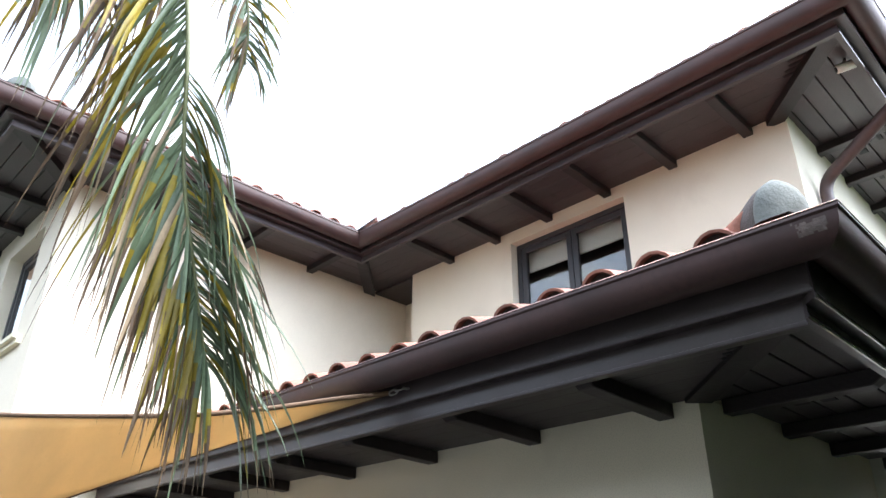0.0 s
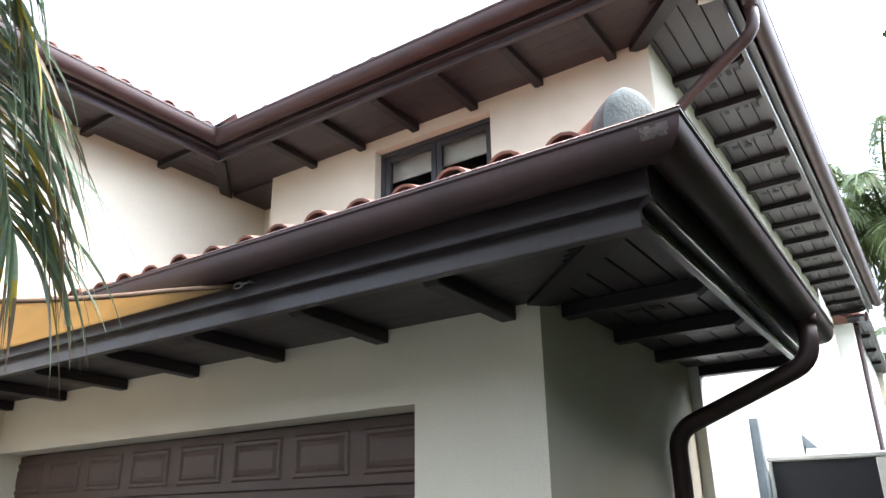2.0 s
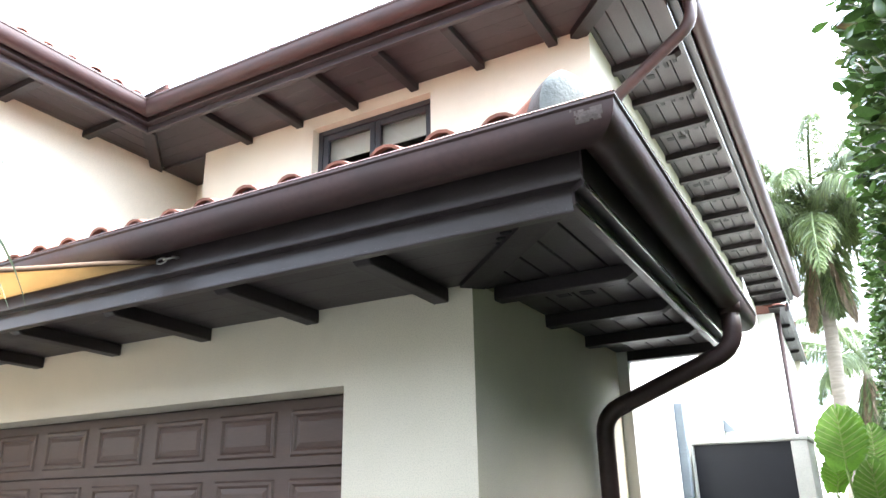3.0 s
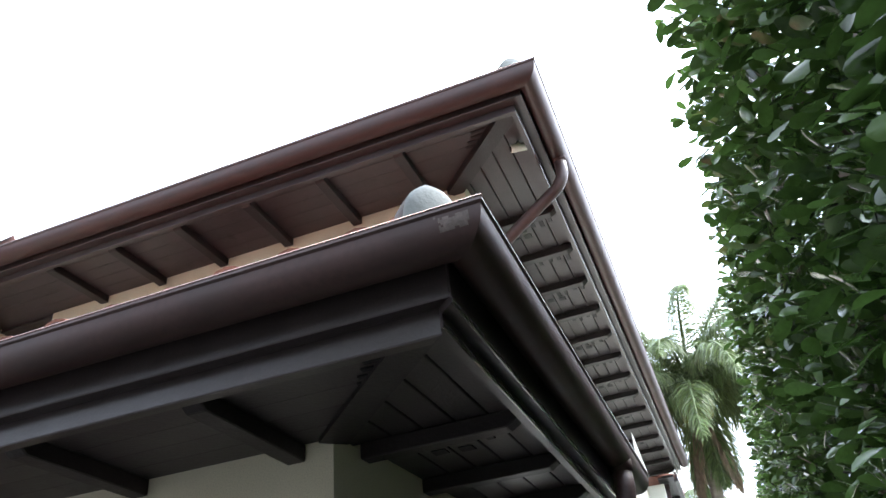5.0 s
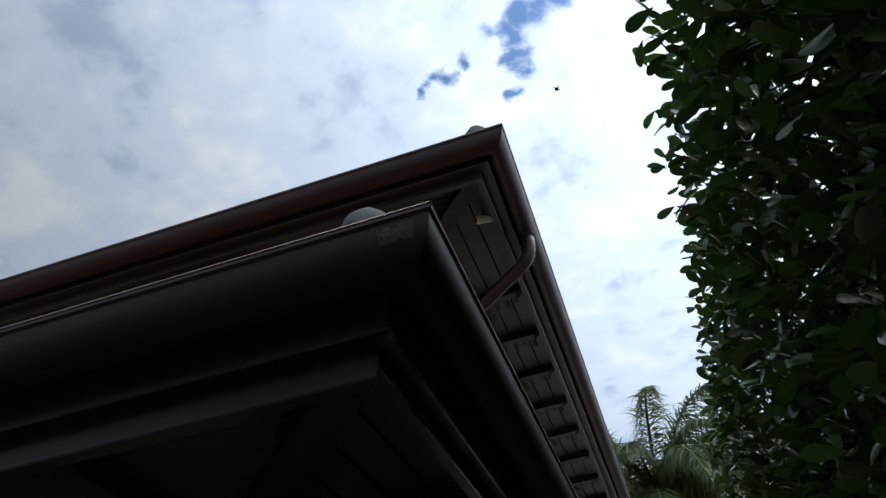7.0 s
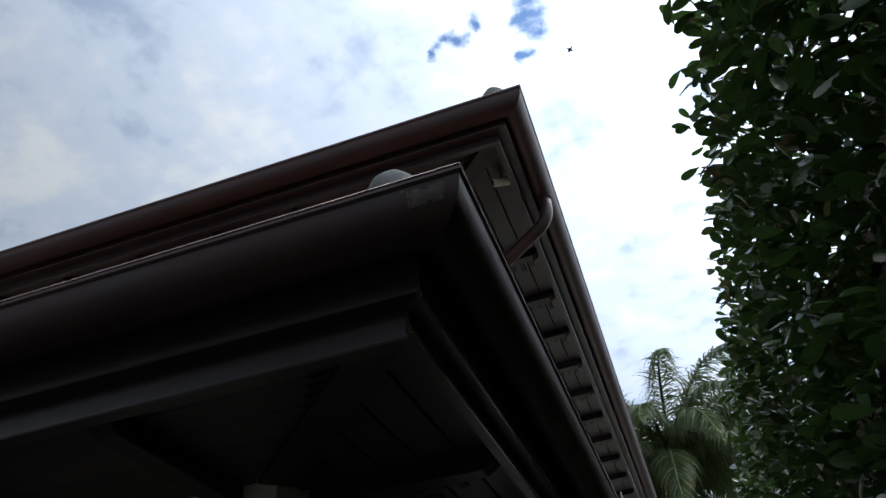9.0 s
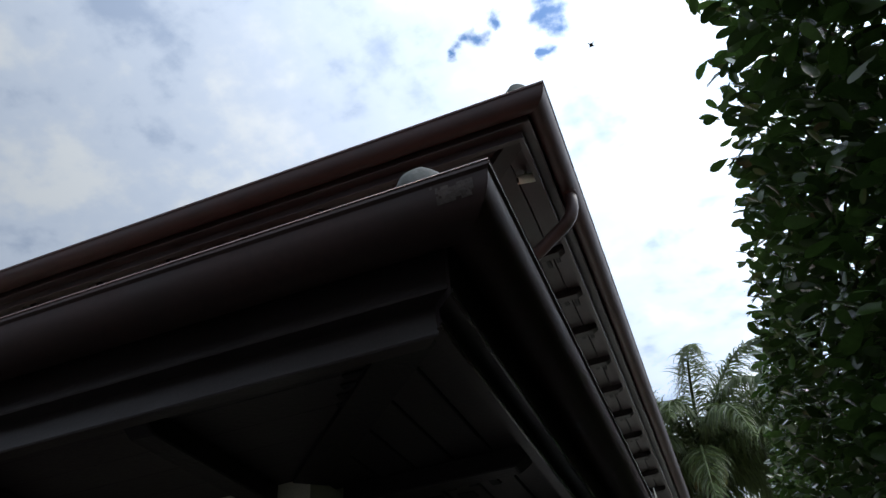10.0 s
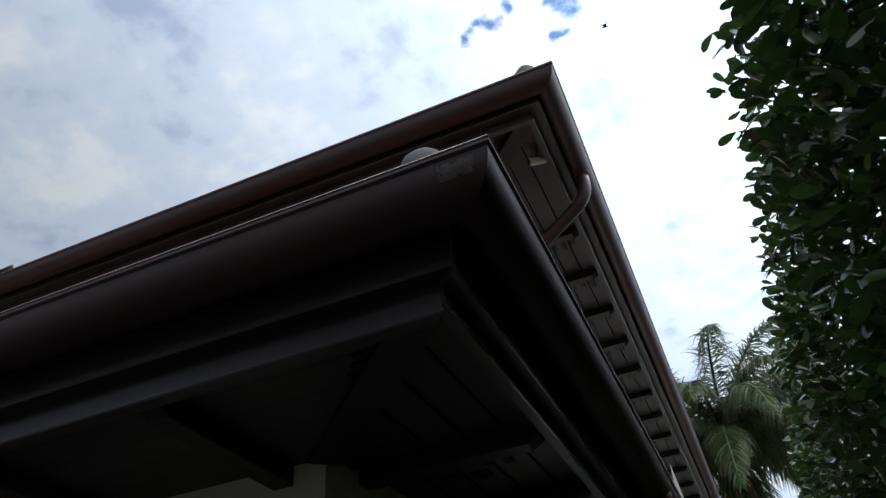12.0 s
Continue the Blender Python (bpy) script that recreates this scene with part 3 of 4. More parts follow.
for i in range(19):
    for j in range(9):
        a = 0.03 + 0.62 * j / 8
        lift = 0.0012 + 0.0016 * noise.noise(Vector((i * 0.7, j * 0.9, 2.0)))
        cells[i, j] = bm.verts.new((1.045 - 0.125 * i / 18, -(c + (r + lift) * bow(a)[0]), LOW["lip_z"] - 0.02 - (LOW["deep"] + lift) * bow(a)[1]))
for i in range(18):
    for j in range(8):
        edge = min(i, 17 - i, 2 * j, 2 * (7 - j))
        if edge > 1.6 + 3.2 * noise.noise(Vector((i * 0.33, j * 0.47, 5.0))):
            bm.faces.new((cells[i, j], cells[i + 1, j], cells[i + 1, j + 1], cells[i, j + 1]))
bmesh.ops.delete(bm, geom=[v for v in bm.verts if not v.link_faces], context="VERTS")
part("sealant_smear", bm, SEAL, g1, "scraped grey sealant smear on the corner joint", True)


# ---- roofs ----
def inside(poly, x, y):
    hit = False
    for (ax, ay), (bx, by) in zip(poly, poly[1:] + poly[:1]):
        if (ay > y) != (by > y) and x < (bx - ax) * (y - ay) / (by - ay) + ax:
            hit = not hit
    return hit


def cap_tile(length, r0, r1, thick=0.014, plug=True):
    """A barrel tile lying along +y, its mouth at the origin."""
    bm = bmesh.new()
    n = 8
    rows = []
    for y, r in ((0, r0), (length, r1)):
        for d in (0, thick):
            rows.append([bm.verts.new(((r - d) * math.cos(math.pi * i / n), y, (r - d) * 0.92 * math.sin(math.pi * i / n))) for i in range(n + 1)])
    o0, i0, o1, i1 = rows
    for i in range(n):
        bm.faces.new((o0[i], o0[i + 1], o1[i + 1], o1[i]))
        bm.faces.new((i0[i], i0[i + 1], i1[i + 1], i1[i]))
        bm.faces.new((o0[i], o0[i + 1], i0[i + 1], i0[i]))
    if plug:
        v = [bm.verts.new(((r0 - thick - 0.002) * math.cos(math.pi * i / n), 0.035, (r0 - thick - 0.002) * 0.92 * math.sin(math.pi * i / n))) for i in range(n + 1)]
        f = bm.faces.new(v)
        f.material_index = 1
    me = bpy.data.meshes.new("tile")
    bmesh.ops.recalc_face_normals(bm, faces=bm.faces)
    bm.to_mesh(me)
    bm.free()
    for p in me.polygons:
        p.use_smooth = p.material_index == 0
    me.set_sharp_from_angle(angle=radians(50))
    me.materials.append(TILE)
    me.materials.append(MORTAR)
    return me


EAVE_TILE = cap_tile(0.42, 0.098, 0.085)
PITCH = 0.2535


def roof(name, label, m, poly, g, place, phase=0.0, front=0.88, step=PITCH):
    """A tiled slope. poly: (along, inward from the eave's wall line) corners; the eave row is made of single tiles."""
    t = thing(name, place, label, "roof", kind="structure")
    s = g["pitch"]
    zz = lambda w: g["tile_z"] + (front - w) * s
    bm = bmesh.new()
    lower = [bm.verts.new(m @ Vector((u, w, zz(w) - 0.035))) for u, w in poly]
    upper = [bm.verts.new(m @ Vector((u, w, zz(w) - 0.005))) for u, w in poly]
    bm.faces.new(lower)
    bm.faces.new(upper)
    for i in range(len(poly)):
        j = (i + 1) % len(poly)
        bm.faces.new((lower[i], lower[j], upper[j], upper[i]))
    part("roof_deck", bm, TILE_FIELD, t)
    slope = math.atan(s)
    u_lo, u_hi = min(p[0] for p in poly), max(p[0] for p in poly)
    w_lo, w_hi = min(p[1] for p in poly), max(p[1] for p in poly)
    field = bmesh.new()
    rr = random.Random(name)
    k0, k1 = math.floor((u_lo - phase) / step), math.ceil((u_hi - phase) / step)
    for k in range(k0, k1 + 1):
        u = phase + k * step
        w = w_hi
        row = 0
        while w > w_lo:
            if inside(poly, u, w - 0.12):
                j = Matrix.Translation((rr.uniform(-0.006, 0.006), rr.uniform(-0.012, 0.012), rr.uniform(-0.003, 0.004)))
                # along the slope: inward is -w
                a = m @ Matrix.Translation((u, w, zz(w))) @ j @ Matrix.Rotation(-slope, 4, "X") @ Matrix.Rotation(rr.uniform(-0.02, 0.02), 4, "Z") @ Matrix.Diagonal((1, -1, 1, 1))
                if row == 0:
                    ob = new("tile", EAVE_TILE)
                    adopt(ob, t)
                    ob.matrix_basis = a
                else:
                    n = 5
                    r0 = [field.verts.new(a @ Vector((0.098 * math.cos(math.pi * i / n), 0, 0.09 * math.sin(math.pi * i / n) + 0.012))) for i in range(n + 1)]
                    r1 = [field.verts.new(a @ Vector((0.086 * math.cos(math.pi * i / n), 0.42, 0.08 * math.sin(math.pi * i / n)))) for i in range(n + 1)]
                    for i in range(n):
                        field.faces.new((r0[i], r0[i + 1], r1[i + 1], r1[i]))
            w -= 0.36
            row += 1
    part("tile_field", field, TILE_FIELD, t, "rows of terracotta barrel tiles", True, kind="stuff")
    return t


def ridge_tiles(parent, a, b, r=0.13, first=HIPTILE, rest=TILE):
    """Barrel tiles in a line from the low point a to the high point b."""
    a, b = Vector(a), Vector(b)
    d = (b - a).normalized()
    n = int((b - a).length / 0.36)
    for i in range(n):
        p = a + d * (0.36 * i)
        side = d.cross(Vector((0, 0, 1))).normalized()
        up = side.cross(d)
        bm = bmesh.new()
        rows = []
        for y, rad in ((-0.02, r), (0.42, r * 0.88)):
            for dd in (0, 0.015):
                rows.append([bm.verts.new(p + d * y + side * (rad - dd) * math.cos(math.pi * k / 12) + up * ((rad - dd) * 0.95 * math.sin(math.pi * k / 12) + (0.0 if y > 0 else 0.014))) for k in range(13)])
        for k in range(12):
            for q, w in ((0, 2), (1, 3), (0, 1)):
                bm.faces.new((rows[q][k], rows[q][k + 1], rows[w][k + 1], rows[w][k]))
        rim = [bm.verts.new(p - d * 0.022 + side * (r - 0.006) * math.cos(math.pi * k / 12) + up * ((r - 0.006) * 0.95 * math.sin(math.pi * k / 12) + 0.012)) for k in range(13)]
        mid = bm.verts.new(p - d * 0.05 + up * r * 0.4)          # mortar packed into the mouth
        for k in range(12):
            bm.faces.new((rim[k], rim[k + 1], mid))
        part("hip_tile", bm, first if i == 0 else rest, parent, "weathered grey hip tile" if i == 0 else "", True)


r1 = roof("roof_garage_front", "low terracotta barrel-tile roof over the garage", M_LF, [(-5.7, 0.88), (XG + 0.88, 0.88), (XG - 2.10, -2.10), (-5.7, -2.10)], LOW, (-2, 0, 3), phase=0.069, step=0.2592)
r2 = roof("roof_garage_side", "terracotta barrel-tile hip slope of the garage", M_LS, [(-0.88, 0.88), (2.57, 0.88), (2.57, 0.0), (2.1, -2.1)], LOW, (0, 1, 3), phase=0.1)
ridge_tiles(r1, (0.70, -0.67, 3.185), (-2.0, 2.03, 3.185 + 2.7 * 0.3), r=0.125, first=TILE)
# the hip's low end: a barrel tile closed with a rounded plug of grey mortar
axis, across = Vector((0.707, -0.707, -0.08)).normalized(), Vector((0.707, 0.707, 0.0))
rise = across.cross(axis)
if rise.z < 0:
    rise = -rise
foot = Vector((0.832, -0.79, 3.19))
bm = bmesh.new()
rings = []
for s_, depth in ((0.0, 0.030), (0.35, 0.028), (0.7, 0.020), (0.9, 0.008), (1.0, -0.012), (1.0, -0.10), (0.97, -0.22)):
    ring = []
    for k in range(19):
        a = -0.25 + (math.pi + 0.5) * k / 18
        p = foot + across * (0.110 * s_ * math.cos(a)) + rise * (0.152 * s_ * math.sin(a)) + axis * depth
        ring.append(bm.verts.new(p + 0.007 * noise.noise_vector(p * 17)))
    rings.append(ring)
for n_, (r0, r1_) in enumerate(zip(rings, rings[1:])):
    for k in range(18):
        bm.faces.new((r0[k], r0[k + 1], r1_[k + 1], r1_[k])).material_index = 1 if n_ > 3 else 0
bmesh.ops.remove_doubles(bm, verts=bm.verts, dist=0.002)
part("hip_starter", bm, [HIPTILE, MORTAR], r1, "weathered grey hip tile end set in mortar", True)
TOP = 3.9
r3 = roof("roof_upper_front", "terracotta barrel-tile slope of the upper roof", M_UF, [(WING_X + 0.88, 0.88), (XS + 0.88, 0.88), (XS - TOP, -TOP), (WING_X - TOP, -TOP)], UPP, (-2, 3, 5.9), phase=0.1876, step=0.2463)
r4 = roof("roof_upper_side", "long terracotta barrel-tile side slope of the upper roof", M_US, [(-0.88, 0.88), (YB - YU - 0.05, 0.88), (YB - YU - 0.05, -TOP), (TOP, -TOP)], UPP, (0, 6, 6.2))
roof("roof_rear_wing", "terracotta barrel-tile roof of the rear wing", M_RS, [(0.2, 0.29), (7.4, 0.29), (7.4, -3.2), (0.2, -3.2)], dict(UPP, tile_z=5.56), (0.2, 15, 5.5), front=0.29)
r5 = roof("roof_wing_east", "terracotta barrel-tile slope of the projecting wing", M_WE, [(-0.165, 0.88), (WING_L + 0.88, 0.88), (WING_L - 2.0, -2.0), (-3.045, -2.0)], UPP, (-6, 0, 6.2))
r6 = roof("roof_wing_front", "terracotta barrel-tile hip slope of the wing's front", M_WF, [(-0.88, 0.88), (4.5, 0.88), (4.5, -2.0), (2.0, -2.0)], UPP, (-7, -2, 6.2))
ridge_tiles(r3, (XS + 0.86, YU - 0.86, 5.915), (XS - TOP, YU + TOP, 5.915 + 4.76 * 0.3), r=0.12)
gc = WING_C + 0.84 * Vector((1, -1))
hc = WING_C - 2.0 * Vector((1, -1))
ridge_tiles(r5, (gc.x, gc.y, 5.915), (hc.x, hc.y, 5.915 + 2.84 * 0.3), r=0.12)
# valley flashing
t = thing("valley_flashing", (-4.37, 1.3, 5.88), "folded grey metal valley flashing between two roofs", "flashing")
for s in (-1, 1):
    bm = bmesh.new()
    q = Vector((-4.37, 1.17, 5.845))
    edge = Vector((s * 0.22, 0.10 if s > 0 else -0.14, 0.13))
    back = Vector((-0.6, 0.6, 0.2))
    vs = [q, q + edge, q + edge + back, q + back]
    top = [bm.verts.new(v) for v in vs]
    low = [bm.verts.new(v + Vector((0, 0, -0.006))) for v in vs]
    bm.faces.new(top)
    bm.faces.new(low)
    for i in range(4):
        bm.faces.new((top[i], top[(i + 1) % 4], low[(i + 1) % 4], low[i]))
    part("flashing_wing", bm, FLASHING, t)


# ---- downspouts ----
def downspout(label, pts, r, place, bands=()):
    t = thing("downspout", place, label, "downspout", "downspouts")
    part("pipe", tube(bend(pts, 0.13), r, 16), PIPE, t, smooth=True)
    part("outlet", tube([Vector(pts[0]) + Vector((0, 0, 0.05)), Vector(pts[0]) - Vector((0, 0, 0.05))], r * 1.15, 16), GUTTER, t, smooth=True)
    for p in bands:
        b = boxes(p[0] - r - 0.02, p[0] + r + 0.008, p[1] - r - 0.006, p[1] + r + 0.006, p[2] - 0.015, p[2] + 0.015, bevel=0.003)
        part("wall_band", b, GUTTER, t)
    return t


downspout("round bronze metal downspout on the garage's side wall", [(0.96, 1.80, 2.94), (0.96, 1.80, 2.67), (0.078, 1.74, 2.30), (0.078, 1.74, 0.03)], 0.06, (0.078, 1.74, 0), [(0.05, 1.74, 1.2)])
downspout("round bronze metal downspout from the upper gutter to the lower roof", [(0.94, 2.30, 5.71), (0.94, 2.30, 5.46), (0.145, 2.60, 5.12), (0.145, 2.60, 3.36)], 0.052, (0.145, 2.60, 3.4), [(0.13, 2.60, 4.4)])
downspout("thin bronze metal downspout of the rear wing", [(0.345, YB + 0.2, 5.42), (0.345, YB + 0.2, 0.03)], 0.045, (0.345, YB + 0.2, 0))


# ---- windows ----
def window(name, label, m, hole, depth, panes, place, blind=0.0, sill=False):
    a, b, c, d = hole
    t = thing(name, place, label, "window", kind="structure")
    f = 0.055

    def bar(parent, nm, u0, u1, z0, z1, w0, w1, mat=WINFRAME, label=""):
        return part(nm, boxes(u0, u1, w0, w1, z0, z1, m, bevel=0.004), mat, parent, label)

    w1, w0 = -depth, -depth - 0.07
    bar(t, "frame_side", a, a + f, c, d, w0, w1)
    bar(t, "frame_side", b - f, b, c, d, w0, w1)
    bar(t, "frame_head", a + f, b - f, d - f, d, w0, w1)
    bar(t, "frame_base", a + f, b - f, c, c + f, w0, w1)
    step = (b - a - 2 * f) / panes
    for i in range(panes):
        u0, u1 = a + f + i * step + 0.004, a + f + (i + 1) * step - 0.004
        g = 0.062
        sash = bar(t, "casement", u0, u0 + g, c + f + 0.004, d - f - 0.004, w0 + 0.012, w1 - 0.012)
        bar(sash, "stile", u1 - g, u1, c + f + 0.004, d - f - 0.004, w0 + 0.012, w1 - 0.012)
        bar(sash, "rail", u0 + g, u1 - g, d - f - 0.004 - g, d - f - 0.004, w0 + 0.012, w1 - 0.012)
        bar(sash, "rail", u0 + g, u1 - g, c + f + 0.004, c + f + 0.004 + g, w0 + 0.012, w1 - 0.012)
        pane = part("pane", boxes(u0 + g - 0.005, u1 - g + 0.005, w0 + 0.03, w0 + 0.036, c + f + g, d - f - g, m), GLASS, sash, "clear glass pane")
        pane.visible_shadow = False
        if blind:
            bl = thing("roller_blind", m @ Vector(((u0 + u1) / 2, w0 - 0.05, d)), "half-drawn cream roller blind behind the glass", "blind", "window blinds")
            z0 = d - blind
            bm = boxes(u0 + 0.02, u1 - 0.02, w0 - 0.055, w0 - 0.050, z0, d - 0.06, m)
            part("fabric", bm, BLIND, bl)
            part("hem_bar", boxes(u0 + 0.02, u1 - 0.02, w0 - 0.062, w0 - 0.042, z0 - 0.025, z0, m, bevel=0.003), BLIND, bl)
            part("roller", boxes(u0 + 0.015, u1 - 0.015, w0 - 0.075, w0 - 0.03, d - 0.06, d - 0.01, m, bevel=0.01), BLIND, bl)
    if sill:
        part("sill", sweep([(-0.2, c - 0.09), (0.05, c - 0.09), (0.05, c - 0.05), (0.09, c - 0.045), (0.09, c - 0.004), (-0.2, c + 0.012)], a - 0.26, 0, b + 0.2, 0, m), SILL, t, "cream moulded cast-stone sill")
    return t


window("window_1", "charcoal two-casement window reflecting sky and palm", M_UF, WIN, 0.10, 2, (-2.25, YU, 4.3), blind=0.295)
window("window_2", "charcoal window with a cream moulded sill", M_WWF, WIN_WING, 0.14, 2, (WING_C.x - 1, WING_C.y, 4.05), sill=True)

# ---- garage door ----
t = thing("garage_door", (-3.06, 0.2, 0.03), "closed brown sectional garage door with raised panels", "garage door")
part("door_backing", boxes(DOOR_L - 0.05, DOOR_R + 0.05, 0.252, 0.262, 0.03, 2.45), DOOR, t)
rows_z = [0.035 + 0.3867 * k for k in range(7)]
for z0, z1 in zip(rows_z, rows_z[1:]):
    sec = part("door_section", boxes(DOOR_L + 0.005, DOOR_R - 0.005, 0.215, 0.245, z0 + 0.004, z1 - 0.004, bevel=0.003), DOOR, t)
    n = 8
    step = (DOOR_R - DOOR_L - 0.02) / n
    for i in range(n):
        x0, x1 = DOOR_L + 0.01 + i * step + 0.055, DOOR_L + 0.01 + (i + 1) * step - 0.055
        a, b = z0 + 0.06, z1 - 0.06
        bm = bmesh.new()
        rings = []
        for inset, y in ((0, 0.214), (0.012, 0.202), (0.03, 0.202), (0.045, 0.213), (0.075, 0.203)):
            rings.append([bm.verts.new((x, y, z)) for x, z in ((x0 + inset, a + inset), (x1 - inset, a + inset), (x1 - inset, b - inset), (x0 + inset, b - inset))])
        for r0, r1_ in zip(rings, rings[1:]):
            for k in range(4):
                bm.faces.new((r0[k], r0[(k + 1) % 4], r1_[(k + 1) % 4], r1_[k]))
        bm.faces.new(rings[-1])
        part("panel", bm, DOOR, sec)


# ---- shade sail ----
A, C = Vector((-1.285, -0.885, 2.903)), Vector((-4.548, -2.162, 2.22))
t = thing("shade_sail", (-4.5, -1.9, 2.9), "taut ochre fabric shade sail hooked to the garage eave", "shade sail")
N = 24
edge_near = spline([A, (-1.474, -1.067, 2.876), (-1.713, -1.323, 2.821), (-2.017, -1.607, 2.788), (-2.447, -1.849, 2.814), (-2.931, -2.047, 2.866), (-3.325, -2.181, 2.917), (-4.38, -2.44, 3.082), (-5.752, -2.777, 3.296)], N)
edge_far = [A.lerp(C, i / N) + Vector((0, -0.05, 0.0)) * 4 * (i / N) * (1 - i / N) for i in range(N + 1)]
bm = bmesh.new()
uses = []
for i in range(N + 1):
    row = []
    for j in range(9):
        s = j / 8
        p = edge_near[i].lerp(edge_far[i], s)
        p.z -= 0.05 * (i / N) * math.sin(math.pi * s)
        row.append(bm.verts.new(p))
    uses.append(row)
for r0, r1_ in zip(uses, uses[1:]):
    for j in range(8):
        bm.faces.new((r0[j], r0[j + 1], r1_[j + 1], r1_[j]))
bmesh.ops.remove_doubles(bm, verts=bm.verts, dist=1e-4)
bmesh.ops.solidify(bm, geom=bm.faces, thickness=0.003)
part("canopy", bm, SAIL, t, smooth=True)
part("hem", tube([p + Vector((0, 0, 0.004)) for p in edge_near], 0.013, 6), HEM, t, "dark brown stitched hem", True)
part("hem", tube([p + Vector((0, 0, 0.004)) for p in edge_far], 0.010, 6), HEM, t, "dark brown stitched hem", True)
t = thing("sail_hook", (-1.205, -0.86, 2.901), "steel snap hook and ring tying the sail to the fascia", "hook")


def link_ring(center, axis_u, axis_v, a, b, r):
    pts = [Vector(center) + Vector(axis_u) * a * math.cos(2 * math.pi * i / 16) + Vector(axis_v) * b * math.sin(2 * math.pi * i / 16) for i in range(17)]
    return tube(pts, r, 6, caps=False)


part("ring", link_ring((-1.250, -0.882, 2.906), (1, 0, 0), (0, 0, 1), 0.035, 0.014, 0.005), STEEL, t, smooth=True)
part("ring", link_ring((-1.200, -0.882, 2.909), (1, 0, 0), (0, 1, 0.4), 0.03, 0.014, 0.005), STEEL, t, smooth=True)
part("eye_bolt", tube([(-1.175, -0.85, 2.913), (-1.170, -0.885, 2.913), (-1.155, -0.85, 2.913)], 0.006, 6), STEEL, t, smooth=True)

# ---- security lamp under the upper eave ----
t = thing("security_camera", (0.676, 1.88, 5.63), "small off-white bullet camera under the upper eave", "security camera")
d = Vector((-0.88, -0.42, -0.22)).normalized()
c = Vector((0.676, 1.88, 5.61))
part("casing", tube([c - d * 0.08, c - d * 0.075, c + d * 0.055, c + d * 0.06], [0.026, 0.036, 0.036, 0.032], 14), LAMPWHITE, t, smooth=True)
part("lens", tube([c + d * 0.06, c + d * 0.064], [0.024, 0.024], 14), LENS, t)
part("bracket", tube([c + Vector((0, 0, 0.03)), c + Vector((0.01, 0.03, 0.085))], 0.012, 8), LAMPWHITE, t, smooth=True)

# ---- side passage ----
t = thing("air_conditioner", (0.64, 4.55, 0), "beige air-conditioner outdoor unit with a black grille on a stand", "air conditioner")
part("stand", boxes(0.18, 1.10, 4.25, 4.95, 0.0, 1.19, bevel=0.01), CONCRETE, t, "grey concrete plinth")
x0, x1, y0, y1, z0, z1 = 0.12, 1.13, 4.2, 5.0, 1.19, 2.275
for xa, xb in ((x0, x0 + 0.03), (x1 - 0.14, x1)):
    part("corner_post", boxes(xa, xb, y0, y1, z0, z1 - 0.05, bevel=0.008), ACBODY, t)
part("grille_backing", boxes(x0 + 0.03, x1 - 0.14, y0 + 0.03, y1 - 0.03, z0 + 0.05, z1 - 0.05), ACMESH, t)
for i in range(20):
    zz_ = z0 + 0.08 + i * 0.045
    part("louvre", boxes(x0 + 0.03, x1 - 0.14, y0 + 0.027, y0 + 0.0295, zz_, zz_ + 0.04), ACMESH, t)
part("top_cover", boxes(x0 - 0.01, x1 + 0.01, y0 - 0.01, y1 + 0.01, z1 - 0.05, z1, bevel=0.012), ACBODY, t)
part("base_pan", boxes(x0, x1, y0, y1, z0, z0 + 0.05, bevel=0.008), ACBODY, t)
t = tagged(link("conduit_cover", boxes(0.06, 0.14, 3.95, 4.05, 0.0, 2.60, bevel=0.006), PVC), "tall grey conduit cover fixed to the passage wall", "conduit")
bm = bmesh.new()
vs = [bm.verts.new(p) for p in ((0.02, 6.8, 2.53), (0.02, 6.98, 2.53), (0.18, 6.8, 2.53), (0.18, 6.98, 2.53), (0.02, 6.8, 2.71), (0.02, 6.98, 2.71))]
for f in ((0, 1, 3, 2), (2, 3, 5, 4), (0, 2, 4), (1, 3, 5), (0, 1, 5, 4)):
    bm.faces.new([vs[i] for i in f])
tagged(link("vent_hood", bm, PVC), "small grey sloped vent hood on the passage wall", "vent")


# ---- leaves and palms ----
def leaf_mesh(name, mat, length=0.11, width=0.055, fold=0.25, curl=0.12):
    bm = bmesh.new()
    prof = [(0.0, 0.06), (0.14, 0.30), (0.42, 0.82), (0.70, 1.0), (0.90, 0.74), (1.0, 0.22)]
    rows = []
    for s, w in prof:
        z = -curl * length * s * s
        h = w * width / 2
        rows.append([bm.verts.new((x, s * length, z + abs(x) * fold)) for x in (-h, 0, h)])
    for r0, r1_ in zip(rows, rows[1:]):
        for k in range(2):
            bm.faces.new((r0[k], r0[k + 1], r1_[k + 1], r1_[k]))
    me = bpy.data.meshes.new(name)
    bm.to_mesh(me)
    bm.free()
    me.materials.append(mat)
    for p in me.polygons:
        p.use_smooth = True
    return me


def leaf_points(rng, spread):
    """An orientation for a leaf: its tip outwards and up or down at random."""
    yaw = rng.gauss(1.57, spread)          # tip towards -x on the average
    pitch = rng.gauss(0.15, 0.6)
    roll = rng.gauss(0, 0.7)
    return Matrix.Rotation(yaw, 4, "Z") @ Matrix.Rotation(pitch, 4, "X") @ Matrix.Rotation(roll, 4, "Y")


HEDGE_X, HEDGE_TOP, HEDGE_Y0, HEDGE_Y1 = 1.90, 3.95, -2.0, 9.5
hedge = thing("hedge", (2.5, 3.5, 0), "tall dense green hedge with thick oval leaves", "hedge")
rng = random.Random(11)
